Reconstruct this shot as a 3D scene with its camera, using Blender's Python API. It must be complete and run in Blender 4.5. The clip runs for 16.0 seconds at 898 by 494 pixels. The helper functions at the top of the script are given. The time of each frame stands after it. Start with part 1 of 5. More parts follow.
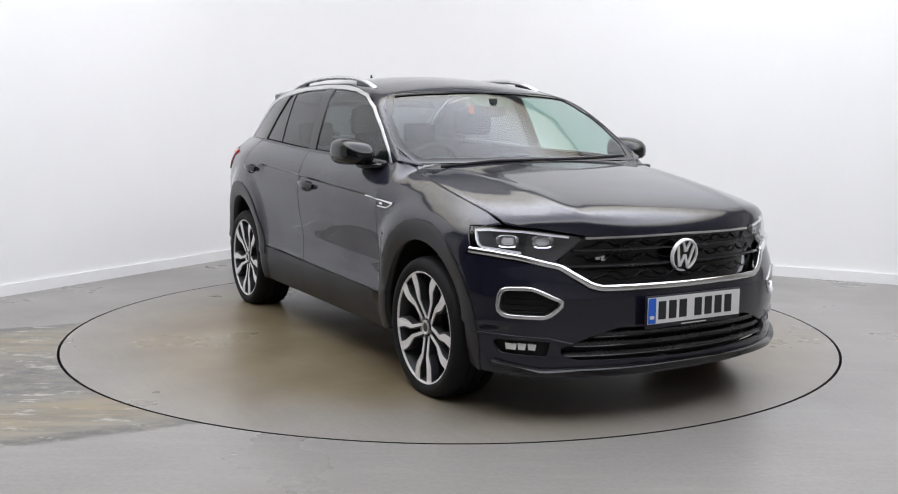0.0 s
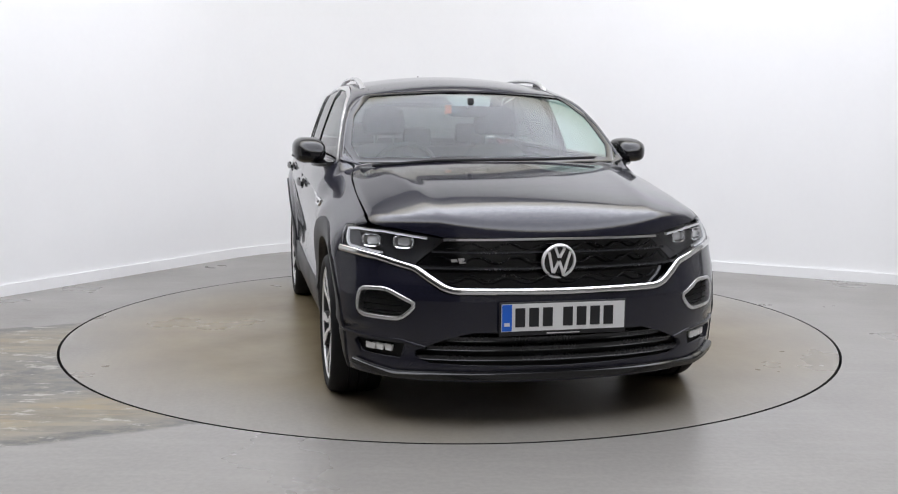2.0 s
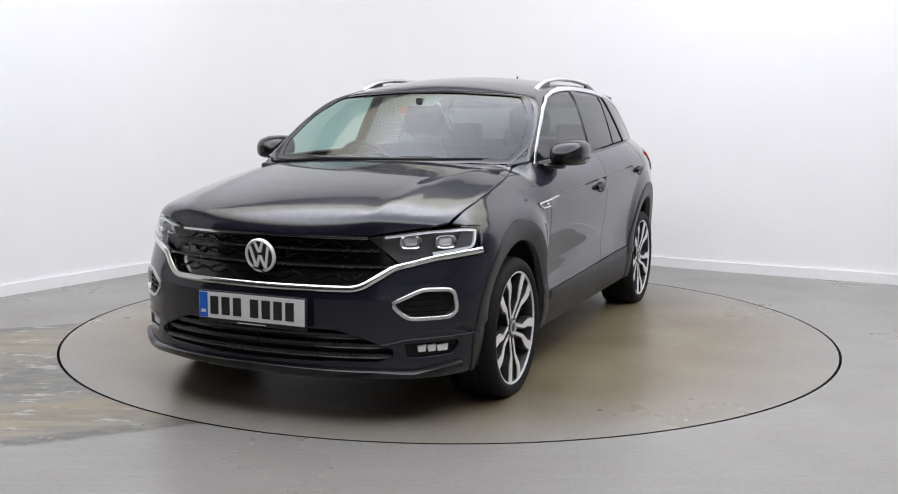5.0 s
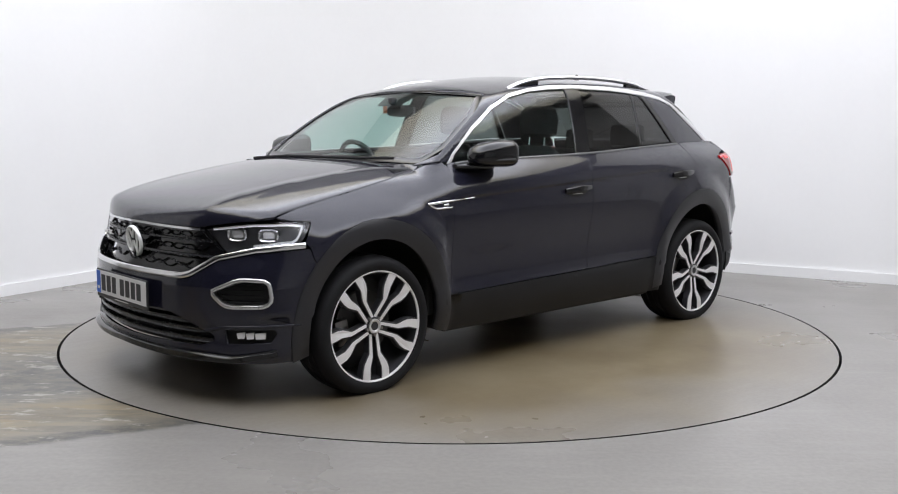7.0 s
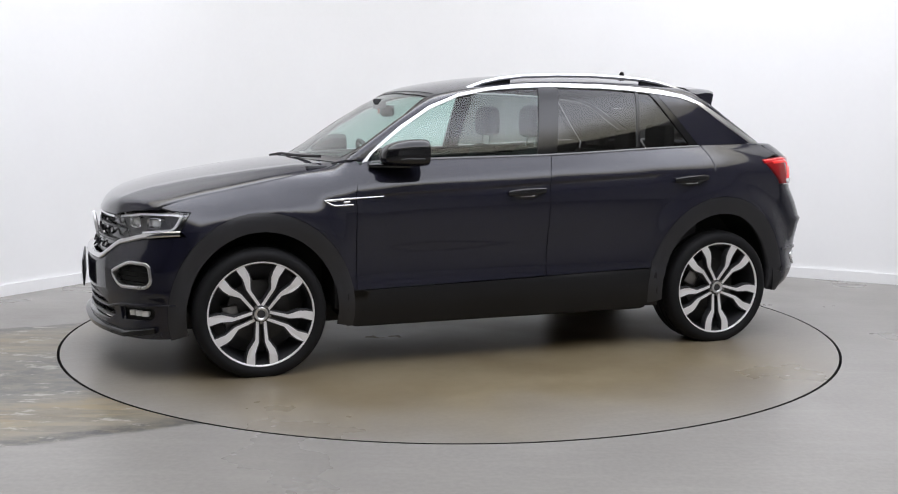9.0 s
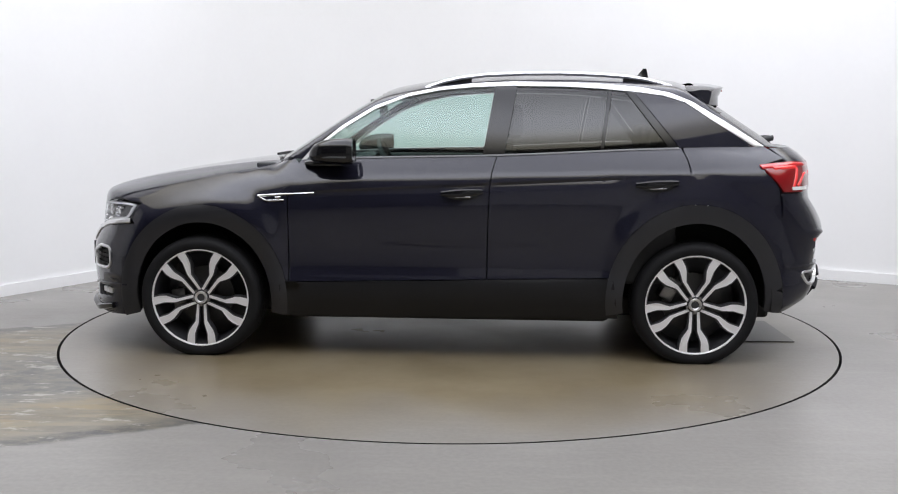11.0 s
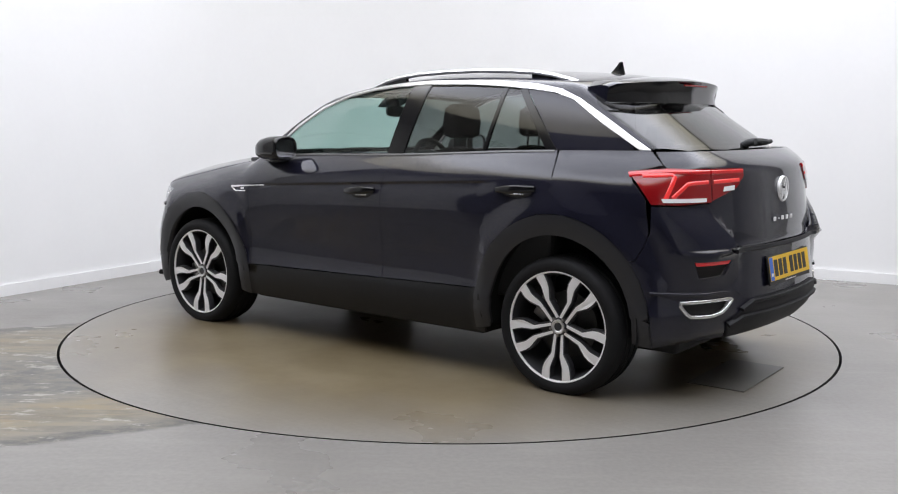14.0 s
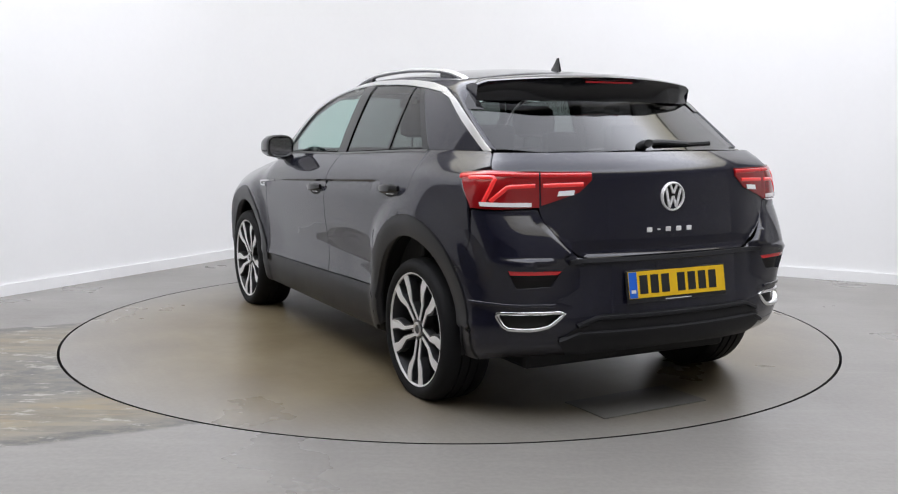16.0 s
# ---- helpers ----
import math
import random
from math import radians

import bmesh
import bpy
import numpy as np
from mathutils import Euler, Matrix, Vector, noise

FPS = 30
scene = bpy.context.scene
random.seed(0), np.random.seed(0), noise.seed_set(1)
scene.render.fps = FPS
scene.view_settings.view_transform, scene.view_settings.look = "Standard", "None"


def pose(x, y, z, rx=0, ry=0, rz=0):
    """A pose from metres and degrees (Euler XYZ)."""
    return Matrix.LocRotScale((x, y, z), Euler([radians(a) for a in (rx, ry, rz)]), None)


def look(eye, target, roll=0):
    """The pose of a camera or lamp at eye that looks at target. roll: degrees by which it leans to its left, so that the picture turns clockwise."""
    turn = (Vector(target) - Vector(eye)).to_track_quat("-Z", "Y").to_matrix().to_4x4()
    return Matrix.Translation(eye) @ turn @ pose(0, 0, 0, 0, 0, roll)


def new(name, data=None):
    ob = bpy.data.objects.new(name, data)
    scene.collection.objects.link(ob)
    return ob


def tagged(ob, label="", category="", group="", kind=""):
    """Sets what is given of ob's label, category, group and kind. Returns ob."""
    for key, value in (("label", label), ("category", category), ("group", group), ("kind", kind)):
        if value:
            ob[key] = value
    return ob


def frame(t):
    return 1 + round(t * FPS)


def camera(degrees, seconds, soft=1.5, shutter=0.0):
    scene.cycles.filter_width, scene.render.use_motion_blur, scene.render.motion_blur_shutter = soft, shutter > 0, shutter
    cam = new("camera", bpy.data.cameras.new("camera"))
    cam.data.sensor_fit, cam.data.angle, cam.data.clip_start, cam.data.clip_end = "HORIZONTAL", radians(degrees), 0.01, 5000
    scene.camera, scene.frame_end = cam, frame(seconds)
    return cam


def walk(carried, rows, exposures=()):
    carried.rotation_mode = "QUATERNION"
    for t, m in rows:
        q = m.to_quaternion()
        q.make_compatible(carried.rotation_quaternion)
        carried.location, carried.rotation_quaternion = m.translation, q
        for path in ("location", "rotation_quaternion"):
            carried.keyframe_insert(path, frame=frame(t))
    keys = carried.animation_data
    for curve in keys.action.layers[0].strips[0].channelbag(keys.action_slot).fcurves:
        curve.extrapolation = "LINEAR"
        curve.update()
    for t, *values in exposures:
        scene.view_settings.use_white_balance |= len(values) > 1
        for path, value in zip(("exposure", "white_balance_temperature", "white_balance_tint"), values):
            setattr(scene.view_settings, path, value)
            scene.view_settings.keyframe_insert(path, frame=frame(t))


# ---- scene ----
from mathutils.geometry import delaunay_2d_cdt

EYE = Vector((0.0, -5.9477, 1.2539))
YAW, PITCH = radians(0.0536), radians(-7.381)
AHEAD = Vector((-math.sin(YAW) * math.cos(PITCH), math.cos(YAW) * math.cos(PITCH), math.sin(PITCH)))
cam = camera(48.98, 16.0, 1.1)
STAND = look(EYE, EYE + AHEAD, 0.353)
walk(cam, [(0.0, STAND), (16.0, STAND)])

# ---- world and lights: a closed studio, lit by an added oval light under its ceiling ----
world = bpy.data.worlds.new("studio_world")
scene.world = world
world.use_nodes = True
world.node_tree.nodes["Background"].inputs[0].default_value = (0.9, 0.95, 1.0, 1)
world.node_tree.nodes["Background"].inputs[1].default_value = 0.02
scene.view_settings.exposure = 0.12
PANEL_LIGHT = 3.8
CEILING = 4.2


# ---- materials ----
def material(name, colour, rough=0.5, metal=0.0, coat=0.0, coat_rough=0.05, emit=None, strength=0.0, spec=0.5):
    m = bpy.data.materials.new(name)
    m.use_nodes = True
    b = m.node_tree.nodes["Principled BSDF"]
    b.inputs["Base Color"].default_value = (*colour, 1)
    b.inputs["Roughness"].default_value = rough
    b.inputs["Metallic"].default_value = metal
    b.inputs["Coat Weight"].default_value = coat
    b.inputs["Coat Roughness"].default_value = coat_rough
    b.inputs["Specular IOR Level"].default_value = spec
    if emit:
        b.inputs["Emission Color"].default_value = (*emit, 1)
        b.inputs["Emission Strength"].default_value = strength
    return m


class Nodes:
    """Short names for the nodes of one material."""

    def __init__(self, m):
        self.t = m.node_tree
        self.bsdf = self.t.nodes["Principled BSDF"]

    def add(self, kind, **values):
        n = self.t.nodes.new(kind)
        for k, v in values.items():
            if k in n.inputs:
                n.inputs[k].default_value = v
        return n

    def link(self, a, b):
        self.t.links.new(a, b)

    def coords(self):
        return self.t.nodes.new("ShaderNodeTexCoord").outputs["Object"]

    def noise(self, scale, detail=4.0, rough=0.5, stretch=None, turn=0.0):
        n = self.add("ShaderNodeTexNoise", Scale=scale, Detail=detail, Roughness=rough)
        if stretch:
            mp = self.add("ShaderNodeMapping")
            mp.inputs["Scale"].default_value = stretch
            mp.inputs["Rotation"].default_value = (0, 0, turn)
            self.link(self.coords(), mp.inputs["Vector"])
            self.link(mp.outputs[0], n.inputs["Vector"])
        else:
            self.link(self.coords(), n.inputs["Vector"])
        return n.outputs["Fac"]

    def ramp(self, fac, stops):
        r = self.t.nodes.new("ShaderNodeValToRGB")
        while len(r.color_ramp.elements) < len(stops):
            r.color_ramp.elements.new(0.5)
        for e, (p, c) in zip(r.color_ramp.elements, stops):
            e.position = p
            e.color = (*c, 1) if not isinstance(c, float) else (c, c, c, 1)
        self.link(fac, r.inputs[0])
        return r.outputs[0]

    def mix(self, fac, a, b, kind="MIX"):
        n = self.t.nodes.new("ShaderNodeMix")
        n.data_type, n.blend_type = "RGBA", kind
        for sock, v in ((n.inputs[0], fac), (n.inputs[6], a), (n.inputs[7], b)):
            if isinstance(v, (int, float)):
                sock.default_value = v if sock.type == "VALUE" else (v, v, v, 1)
            elif isinstance(v, tuple):
                sock.default_value = (*v, 1)
            else:
                self.link(v, sock)
        return n.outputs[2]

    def maths(self, op, a, b=0.0, c=0.0):
        n = self.t.nodes.new("ShaderNodeMath")
        n.operation = op
        for sock, v in zip(n.inputs, (a, b, c)):
            if isinstance(v, (int, float)):
                sock.default_value = v
            else:
                self.link(v, sock)
        return n.outputs[0]

    def bump(self, height, strength, distance):
        n = self.add("ShaderNodeBump", Strength=strength, Distance=distance)
        self.link(height, n.inputs["Height"])
        self.link(n.outputs[0], self.bsdf.inputs["Normal"])


def varied(name, colour, rough, grain=60.0, amount=0.25, bumpy=0.0, **more):
    """A material whose colour and gloss vary at two scales."""
    m = material(name, colour, rough, **more)
    n = Nodes(m)
    big, fine = n.noise(3.0, 5), n.noise(grain, 3)
    f = n.maths("ADD", n.maths("MULTIPLY", big, 0.6), n.maths("MULTIPLY", fine, 0.4))
    lo = tuple(c * (1 - amount) for c in colour)
    hi = tuple(min(1, c * (1 + amount)) for c in colour)
    n.link(n.ramp(f, [(0.3, lo), (0.7, hi)]), n.bsdf.inputs["Base Color"])
    n.link(n.ramp(f, [(0.3, max(0.02, rough - 0.08)), (0.7, min(1.0, rough + 0.08))]), n.bsdf.inputs["Roughness"])
    if bumpy:
        n.bump(fine, bumpy, 0.002)
    return m


def paint_material():
    m = material("black_pearl_paint", (0.006, 0.006, 0.009), 0.42, 0.0, coat=1.0, coat_rough=0.03, spec=0.08)
    m.node_tree.nodes["Principled BSDF"].inputs["Coat IOR"].default_value = 1.52
    n = Nodes(m)
    flake = n.add("ShaderNodeTexVoronoi", Scale=900.0)
    n.link(n.coords(), flake.inputs["Vector"])
    n.link(n.ramp(flake.outputs["Color"], [(0.2, (0.004, 0.004, 0.009)), (0.95, (0.014, 0.014, 0.028))]), n.bsdf.inputs["Base Color"])
    dust = n.noise(4.0, 6, 0.6)
    n.link(n.ramp(dust, [(0.35, 0.02), (0.75, 0.05)]), n.bsdf.inputs["Coat Roughness"])
    return m


def glass_material(name, tint, rough=0.0):
    """Thin tinted glass: it lets light straight through and mirrors at its face."""
    m = bpy.data.materials.new(name)
    m.use_nodes = True
    t = m.node_tree
    t.nodes.clear()
    out = t.nodes.new("ShaderNodeOutputMaterial")
    mix = t.nodes.new("ShaderNodeMixShader")
    clear = t.nodes.new("ShaderNodeBsdfTransparent")
    clear.inputs[0].default_value = (*tint, 1)
    gloss = t.nodes.new("ShaderNodeBsdfGlossy")
    gloss.inputs["Roughness"].default_value = rough
    facing = t.nodes.new("ShaderNodeLayerWeight")
    facing.inputs[0].default_value = 0.5
    power = t.nodes.new("ShaderNodeMath")
    power.operation = "POWER"
    power.inputs[1].default_value = 4.5
    t.links.new(facing.outputs["Facing"], power.inputs[0])
    share = t.nodes.new("ShaderNodeMath")
    share.operation = "MULTIPLY_ADD"
    share.inputs[1].default_value, share.inputs[2].default_value = 0.92, 0.065
    t.links.new(power.outputs[0], share.inputs[0])
    t.links.new(share.outputs[0], mix.inputs[0])
    t.links.new(clear.outputs[0], mix.inputs[1])
    t.links.new(gloss.outputs[0], mix.inputs[2])
    t.links.new(mix.outputs[0], out.inputs[0])
    return m


def floor_material(name, worn):
    """Grey painted screed with faint trowel marks, ochre tyre water mixed with painted reflection and, if worn, a bare
    track.
    """
    m = material(name, (0.264, 0.255, 0.246), 0.4)
    n = Nodes(m)
    base = n.ramp(n.noise(1.3, 6, 0.6), [(0.3, (0.199, 0.190, 0.177)), (0.7, (0.237, 0.226, 0.209))])
    base = n.mix(0.35, base, n.ramp(n.noise(45.0, 3), [(0.35, (0.183, 0.173, 0.162)), (0.65, (0.253, 0.242, 0.224))]))
    scuff = n.ramp(n.noise(2.2, 8, 0.7, (1, 7, 1), 0.4), [(0.5, 0.0), (0.8, 0.5)])
    base = n.mix(scuff, base, (0.300, 0.288, 0.268))
    wet = n.noise(0.9, 5, 0.55)
    if worn:
        sep = n.t.nodes.new("ShaderNodeSeparateXYZ")
        n.link(n.coords(), sep.inputs[0])
        along = n.maths("ADD", n.maths("MULTIPLY", sep.outputs[0], 0.91), n.maths("MULTIPLY", sep.outputs[1], 0.415))
        across = n.maths("ADD", n.maths("MULTIPLY", sep.outputs[0], -0.415), n.maths("MULTIPLY", sep.outputs[1], 0.91))
        edge = n.maths("ADD", across, n.maths("MULTIPLY", n.maths("SUBTRACT", n.noise(3.0, 5, 0.6, (1, 1, 1)), 0.5), 0.12))
        band = n.ramp(n.maths("MULTIPLY_ADD", edge, 0.25, 0.5), [(0.0, 0.0), (0.15, 0.0), (0.155, 1.0), (0.729, 1.0), (0.734, 0.0)])
        left = n.maths("LESS_THAN", along, 0.0)
        mask = n.maths("MULTIPLY", band, left)
        lane = n.ramp(n.maths("MULTIPLY_ADD", edge, 0.25, 0.5), [
            (0.155, (0.062, 0.063, 0.066)), (0.172, (0.075, 0.075, 0.074)), (0.182, (0.215, 0.190, 0.150)), (0.21, (0.215, 0.180, 0.119)), (0.245, (0.226, 0.176, 0.097)), (0.285, (0.215, 0.171, 0.101)),
            (0.31, (0.183, 0.165, 0.132)), (0.335, (0.097, 0.096, 0.092)), (0.38, (0.106, 0.104, 0.096)), (0.43, (0.088, 0.087, 0.085)), (0.49, (0.114, 0.108, 0.096)), (0.53, (0.161, 0.150, 0.128)), (0.56, (0.215, 0.186, 0.132)),
            (0.64, (0.226, 0.180, 0.106)), (0.69, (0.204, 0.180, 0.136)), (0.712, (0.079, 0.080, 0.074)), (0.73, (0.070, 0.071, 0.071))])
        streak = n.ramp(n.noise(2.4, 9, 0.68, (0.8, 5, 1), 0.43), [(0.47, 0.0), (0.53, 1.0)])
        lane = n.mix(n.maths("MULTIPLY", streak, 0.55), lane, (0.075, 0.074, 0.070))
        flaky = n.ramp(n.noise(7.0, 9, 0.72, (0.6, 1.6, 1), 0.43), [(0.565, 0.0), (0.605, 1.0)])
        blot = n.ramp(n.noise(11.0, 9, 0.75, (0.7, 1.3, 1), 0.43), [(0.42, 0.7), (0.56, 0.0)])
        lane = n.mix(blot, lane, (0.19, 0.17, 0.13))
        lane = n.mix(n.maths("MULTIPLY", flaky, 0.85), lane, (0.34, 0.325, 0.29))
        base = n.mix(mask, base, lane)
    else:
        ring = n.t.nodes.new("ShaderNodeVectorMath")
        ring.operation = "LENGTH"
        n.link(n.coords(), ring.inputs[0])
        # Ochre towards the middle: water stains, with the car's and ceiling's reflection painted in.
        dirt_and_sheen = n.ramp(n.maths("MULTIPLY", n.maths("ADD", ring.outputs["Value"], n.maths("MULTIPLY", n.maths("SUBTRACT", wet, 0.5), 1.2)), 0.4), [(0.3, 0.92), (0.62, 0.85), (0.88, 0.12)])
        stain_and_sheen = n.ramp(n.noise(1.6, 7, 0.62), [(0.38, (0.195, 0.155, 0.088)), (0.62, (0.130, 0.095, 0.043))])
        base = n.mix(dirt_and_sheen, base, stain_and_sheen)
    n.link(base, n.bsdf.inputs["Base Color"])
    n.link(n.ramp(wet, [(0.3, 0.24), (0.7, 0.42)]), n.bsdf.inputs["Roughness"])
    n.bump(n.noise(30.0, 4), 0.08, 0.002)
    return m


def panel_material():
    """Glow of the added light: dimmer centre, brightest further out, dim yellowish rim for reflections."""
    m = material("graded_light_surface", (0.9, 0.9, 0.9), 0.6, emit=(1, 1, 1), strength=1.0)
    n = Nodes(m)
    mp = n.add("ShaderNodeMapping")
    mp.inputs["Scale"].default_value = (1 / 4.8, 1 / 4.0, 0.0)
    n.link(n.coords(), mp.inputs["Vector"])
    far = n.t.nodes.new("ShaderNodeVectorMath")
    far.operation = "LENGTH"
    n.link(mp.outputs[0], far.inputs[0])
    r = far.outputs["Value"]
    n.link(n.ramp(r, [(0.0, (0.95, 0.975, 1.09)), (0.7, (0.95, 0.975, 1.08)), (0.84, (0.98, 0.965, 0.94)), (0.95, (1.0, 0.95, 0.78))]), n.bsdf.inputs["Emission Color"])
    n.link(n.maths("MULTIPLY", n.ramp(r, [(0.0, 0.55), (0.4, 0.62), (0.6, 0.95), (0.76, 0.95), (0.88, 0.45), (1.0, 0.3)]), PANEL_LIGHT), n.bsdf.inputs["Emission Strength"])
    return m


PAINT = paint_material()
PLASTIC = varied("grained_black_plastic", (0.016, 0.016, 0.018), 0.55, 220.0, 0.3, 0.15, spec=0.22)
ARCH_TRIM = varied("satin_dark_arch_trim", (0.014, 0.014, 0.017), 0.42, 160.0, 0.2, 0.05, spec=0.6)
SILL_BLACK = varied("semi_gloss_black_sill", (0.009, 0.009, 0.010), 0.38, 180.0, 0.2, spec=0.3)
GLOSS_BLACK = material("gloss_black_plastic", (0.006, 0.006, 0.007), 0.12)
DARK = material("dark_underbody", (0.008, 0.008, 0.008), 0.7)
CHROME = material("chrome", (0.75, 0.75, 0.76), 0.12, 1.0)
SATIN = varied("satin_aluminium", (0.72, 0.72, 0.73), 0.3, 300.0, 0.06, metal=1.0)
RUBBER = varied("tyre_rubber", (0.010, 0.010, 0.011), 0.65, 90.0, 0.3, 0.2, spec=0.2)
ALLOY = varied("machined_alloy", (0.82, 0.81, 0.81), 0.35, 240.0, 0.05, metal=0.25)
LAMP_GREY = varied("grey_lamp_housing", (0.07, 0.07, 0.075), 0.35, 80.0, 0.15)
GRILLE = varied("satin_black_grille", (0.02, 0.02, 0.023), 0.25, 120.0, 0.2)
ALLOY_DARK = varied("dark_painted_alloy", (0.03, 0.03, 0.033), 0.4, 80.0, 0.2)
STEEL = varied("brake_steel", (0.3, 0.29, 0.28), 0.4, 120.0, 0.2, metal=1.0)
DISC_STEEL = varied("dull_brake_disc", (0.07, 0.068, 0.066), 0.5, 120.0, 0.25, metal=0.6)
GLASS = glass_material("green_tinted_glass", (0.64, 0.79, 0.75))
DARK_SATIN = varied("dark_satin_metal", (0.12, 0.12, 0.12), 0.4, 200.0, 0.1, metal=0.5)
PRIVACY = glass_material("dark_privacy_glass", (0.20, 0.205, 0.205))
REAR_GLASS = glass_material("dark_rear_glass", (0.13, 0.13, 0.13))
LENS = glass_material("clear_lamp_lens", (0.92, 0.93, 0.95))
# A faint glow is added to the red lenses, the unlit reflector strip included.
RED = material("red_lamp_lens", (0.55, 0.008, 0.012), 0.12, coat=1.0, emit=(1.0, 0.02, 0.02), strength=0.05)
RED_DARK = material("dark_red_lamp_lens", (0.24, 0.005, 0.007), 0.15, coat=0.4)
RED_BRIGHT = material("bright_red_light_guide", (0.85, 0.03, 0.03), 0.2, coat=1.0, emit=(1.0, 0.05, 0.04), strength=0.12)
WHITE_LENS = material("clear_lens_block", (0.88, 0.88, 0.88), 0.15, coat=1.0)
PLATE_WHITE = varied("white_plate", (0.72, 0.72, 0.72), 0.35, 30.0, 0.04)
PLATE_YELLOW = varied("yellow_plate", (0.78, 0.48, 0.01), 0.35, 30.0, 0.05)
PLATE_BLUE = material("plate_blue", (0.01, 0.12, 0.6), 0.35)
PLATE_BLACK = material("plate_black", (0.012, 0.012, 0.014), 0.45)
FABRIC = varied("dark_grey_fabric", (0.035, 0.036, 0.04), 0.9, 150.0, 0.35, 0.3)
TRIM_DARK = varied("soft_dashboard_plastic", (0.03, 0.031, 0.033), 0.6, 200.0, 0.25, 0.2)
HEADLINER = varied("grey_headliner", (0.42, 0.42, 0.41), 0.95, 150.0, 0.08)
ORANGE = material("orange_sticker", (0.7, 0.16, 0.05), 0.6)
WALL = varied("white_wall_paint", (0.84, 0.84, 0.84), 0.75, 25.0, 0.012)
SKIRTING = varied("white_gloss_skirting", (0.84, 0.84, 0.84), 0.45, 30.0, 0.02)
DARK_BACK = varied("dark_unseen_wall", (0.09, 0.09, 0.095), 0.8, 10.0, 0.2)
BACK = varied("pale_unseen_wall", (0.72, 0.715, 0.70), 0.8, 10.0, 0.2)
CEILING_MAT = varied("white_ceiling", (0.7, 0.7, 0.7), 0.9, 20.0, 0.03)
PANEL = panel_material()
FLOOR = floor_material("grey_floor_paint", True)
DISC = floor_material("grey_turntable_paint", False)
GAP = material("dark_gap", (0.006, 0.006, 0.006), 0.8)
HATCH_MAT = varied("scuffed_hatch_steel", (0.13, 0.125, 0.115), 0.4, 40.0, 0.35)
SILVER = varied("bright_silver_badge", (0.85, 0.85, 0.85), 0.25, 200.0, 0.04, metal=0.2)


# ---- mesh helpers ----
def mesh_from(name, verts, faces, mat, smooth=True):
    me = bpy.data.meshes.new(name)
    me.from_pydata([tuple(map(float, v)) for v in verts], [], faces)
    me.materials.append(mat)
    me.polygons.foreach_set("use_smooth", [smooth] * len(me.polygons))
    me.update()
    return me


def part(name, bm, mat, parent=None, label="", smooth=False):
    """Links a bmesh as one mesh object under a thing or a part."""
    me = bpy.data.meshes.new(name)
    bm.normal_update()
    bm.to_mesh(me)
    bm.free()
    me.materials.append(mat)
    if smooth:
        me.polygons.foreach_set("use_smooth", [True] * len(me.polygons))
        me.set_sharp_from_angle(angle=radians(38))
    return place(name, me, parent, label)


def place(name, me, parent=None, label=""):
    ob = new(name, me)
    if parent:
        ob.parent = parent
    if label:
        tagged(ob, label)
    return ob


def box(x0, x1, y0, y1, z0, z1, bevel=0.0, m=None):
    bm = bmesh.new()
    bmesh.ops.create_cube(bm, size=1.0)
    bmesh.ops.scale(bm, vec=(x1 - x0, y1 - y0, z1 - z0), verts=bm.verts)
    bmesh.ops.translate(bm, vec=((x0 + x1) / 2, (y0 + y1) / 2, (z0 + z1) / 2), verts=bm.verts)
    if bevel:
        bmesh.ops.bevel(bm, geom=bm.edges[:], offset=bevel, segments=2, affect="EDGES", profile=0.5)
    if m:
        bm.transform(m)
    return bm


def lathe(profile, n=64, axis="y"):
    """A profile of (radius, along) points spun about the y axis."""
    bm = bmesh.new()
    rings = []
    for r, h in profile:
        rings.append([bm.verts.new((r * math.cos(k * math.tau / n), h, r * math.sin(k * math.tau / n))) for k in range(n)])
    for a, b in zip(rings, rings[1:]):
        for k in range(n):
            bm.faces.new((a[k], a[(k + 1) % n], b[(k + 1) % n], b[k]))
    bmesh.ops.recalc_face_normals(bm, faces=bm.faces[:])
    return bm


def tube(points, radius, n=8, flat=1.0):
    """A round or flattened bar along points, with closed ends."""
    bm = bmesh.new()
    pts = [Vector(p) for p in points]
    rings = []
    for i, p in enumerate(pts):
        d = (pts[min(i + 1, len(pts) - 1)] - pts[max(i - 1, 0)]).normalized()
        side = d.cross(Vector((0, 0, 1)))
        side = side.normalized() if side.length > 1e-4 else Vector((1, 0, 0))
        up = side.cross(d)
        rings.append([bm.verts.new(p + side * math.cos(k * math.tau / n) * radius + up * math.sin(k * math.tau / n) * radius * flat) for k in range(n)])
    for a, b in zip(rings, rings[1:]):
        for k in range(n):
            bm.faces.new((a[k], a[(k + 1) % n], b[(k + 1) % n], b[k]))
    bm.faces.new(rings[0][::-1])
    bm.faces.new(rings[-1])
    bmesh.ops.recalc_face_normals(bm, faces=bm.faces[:])
    return bm


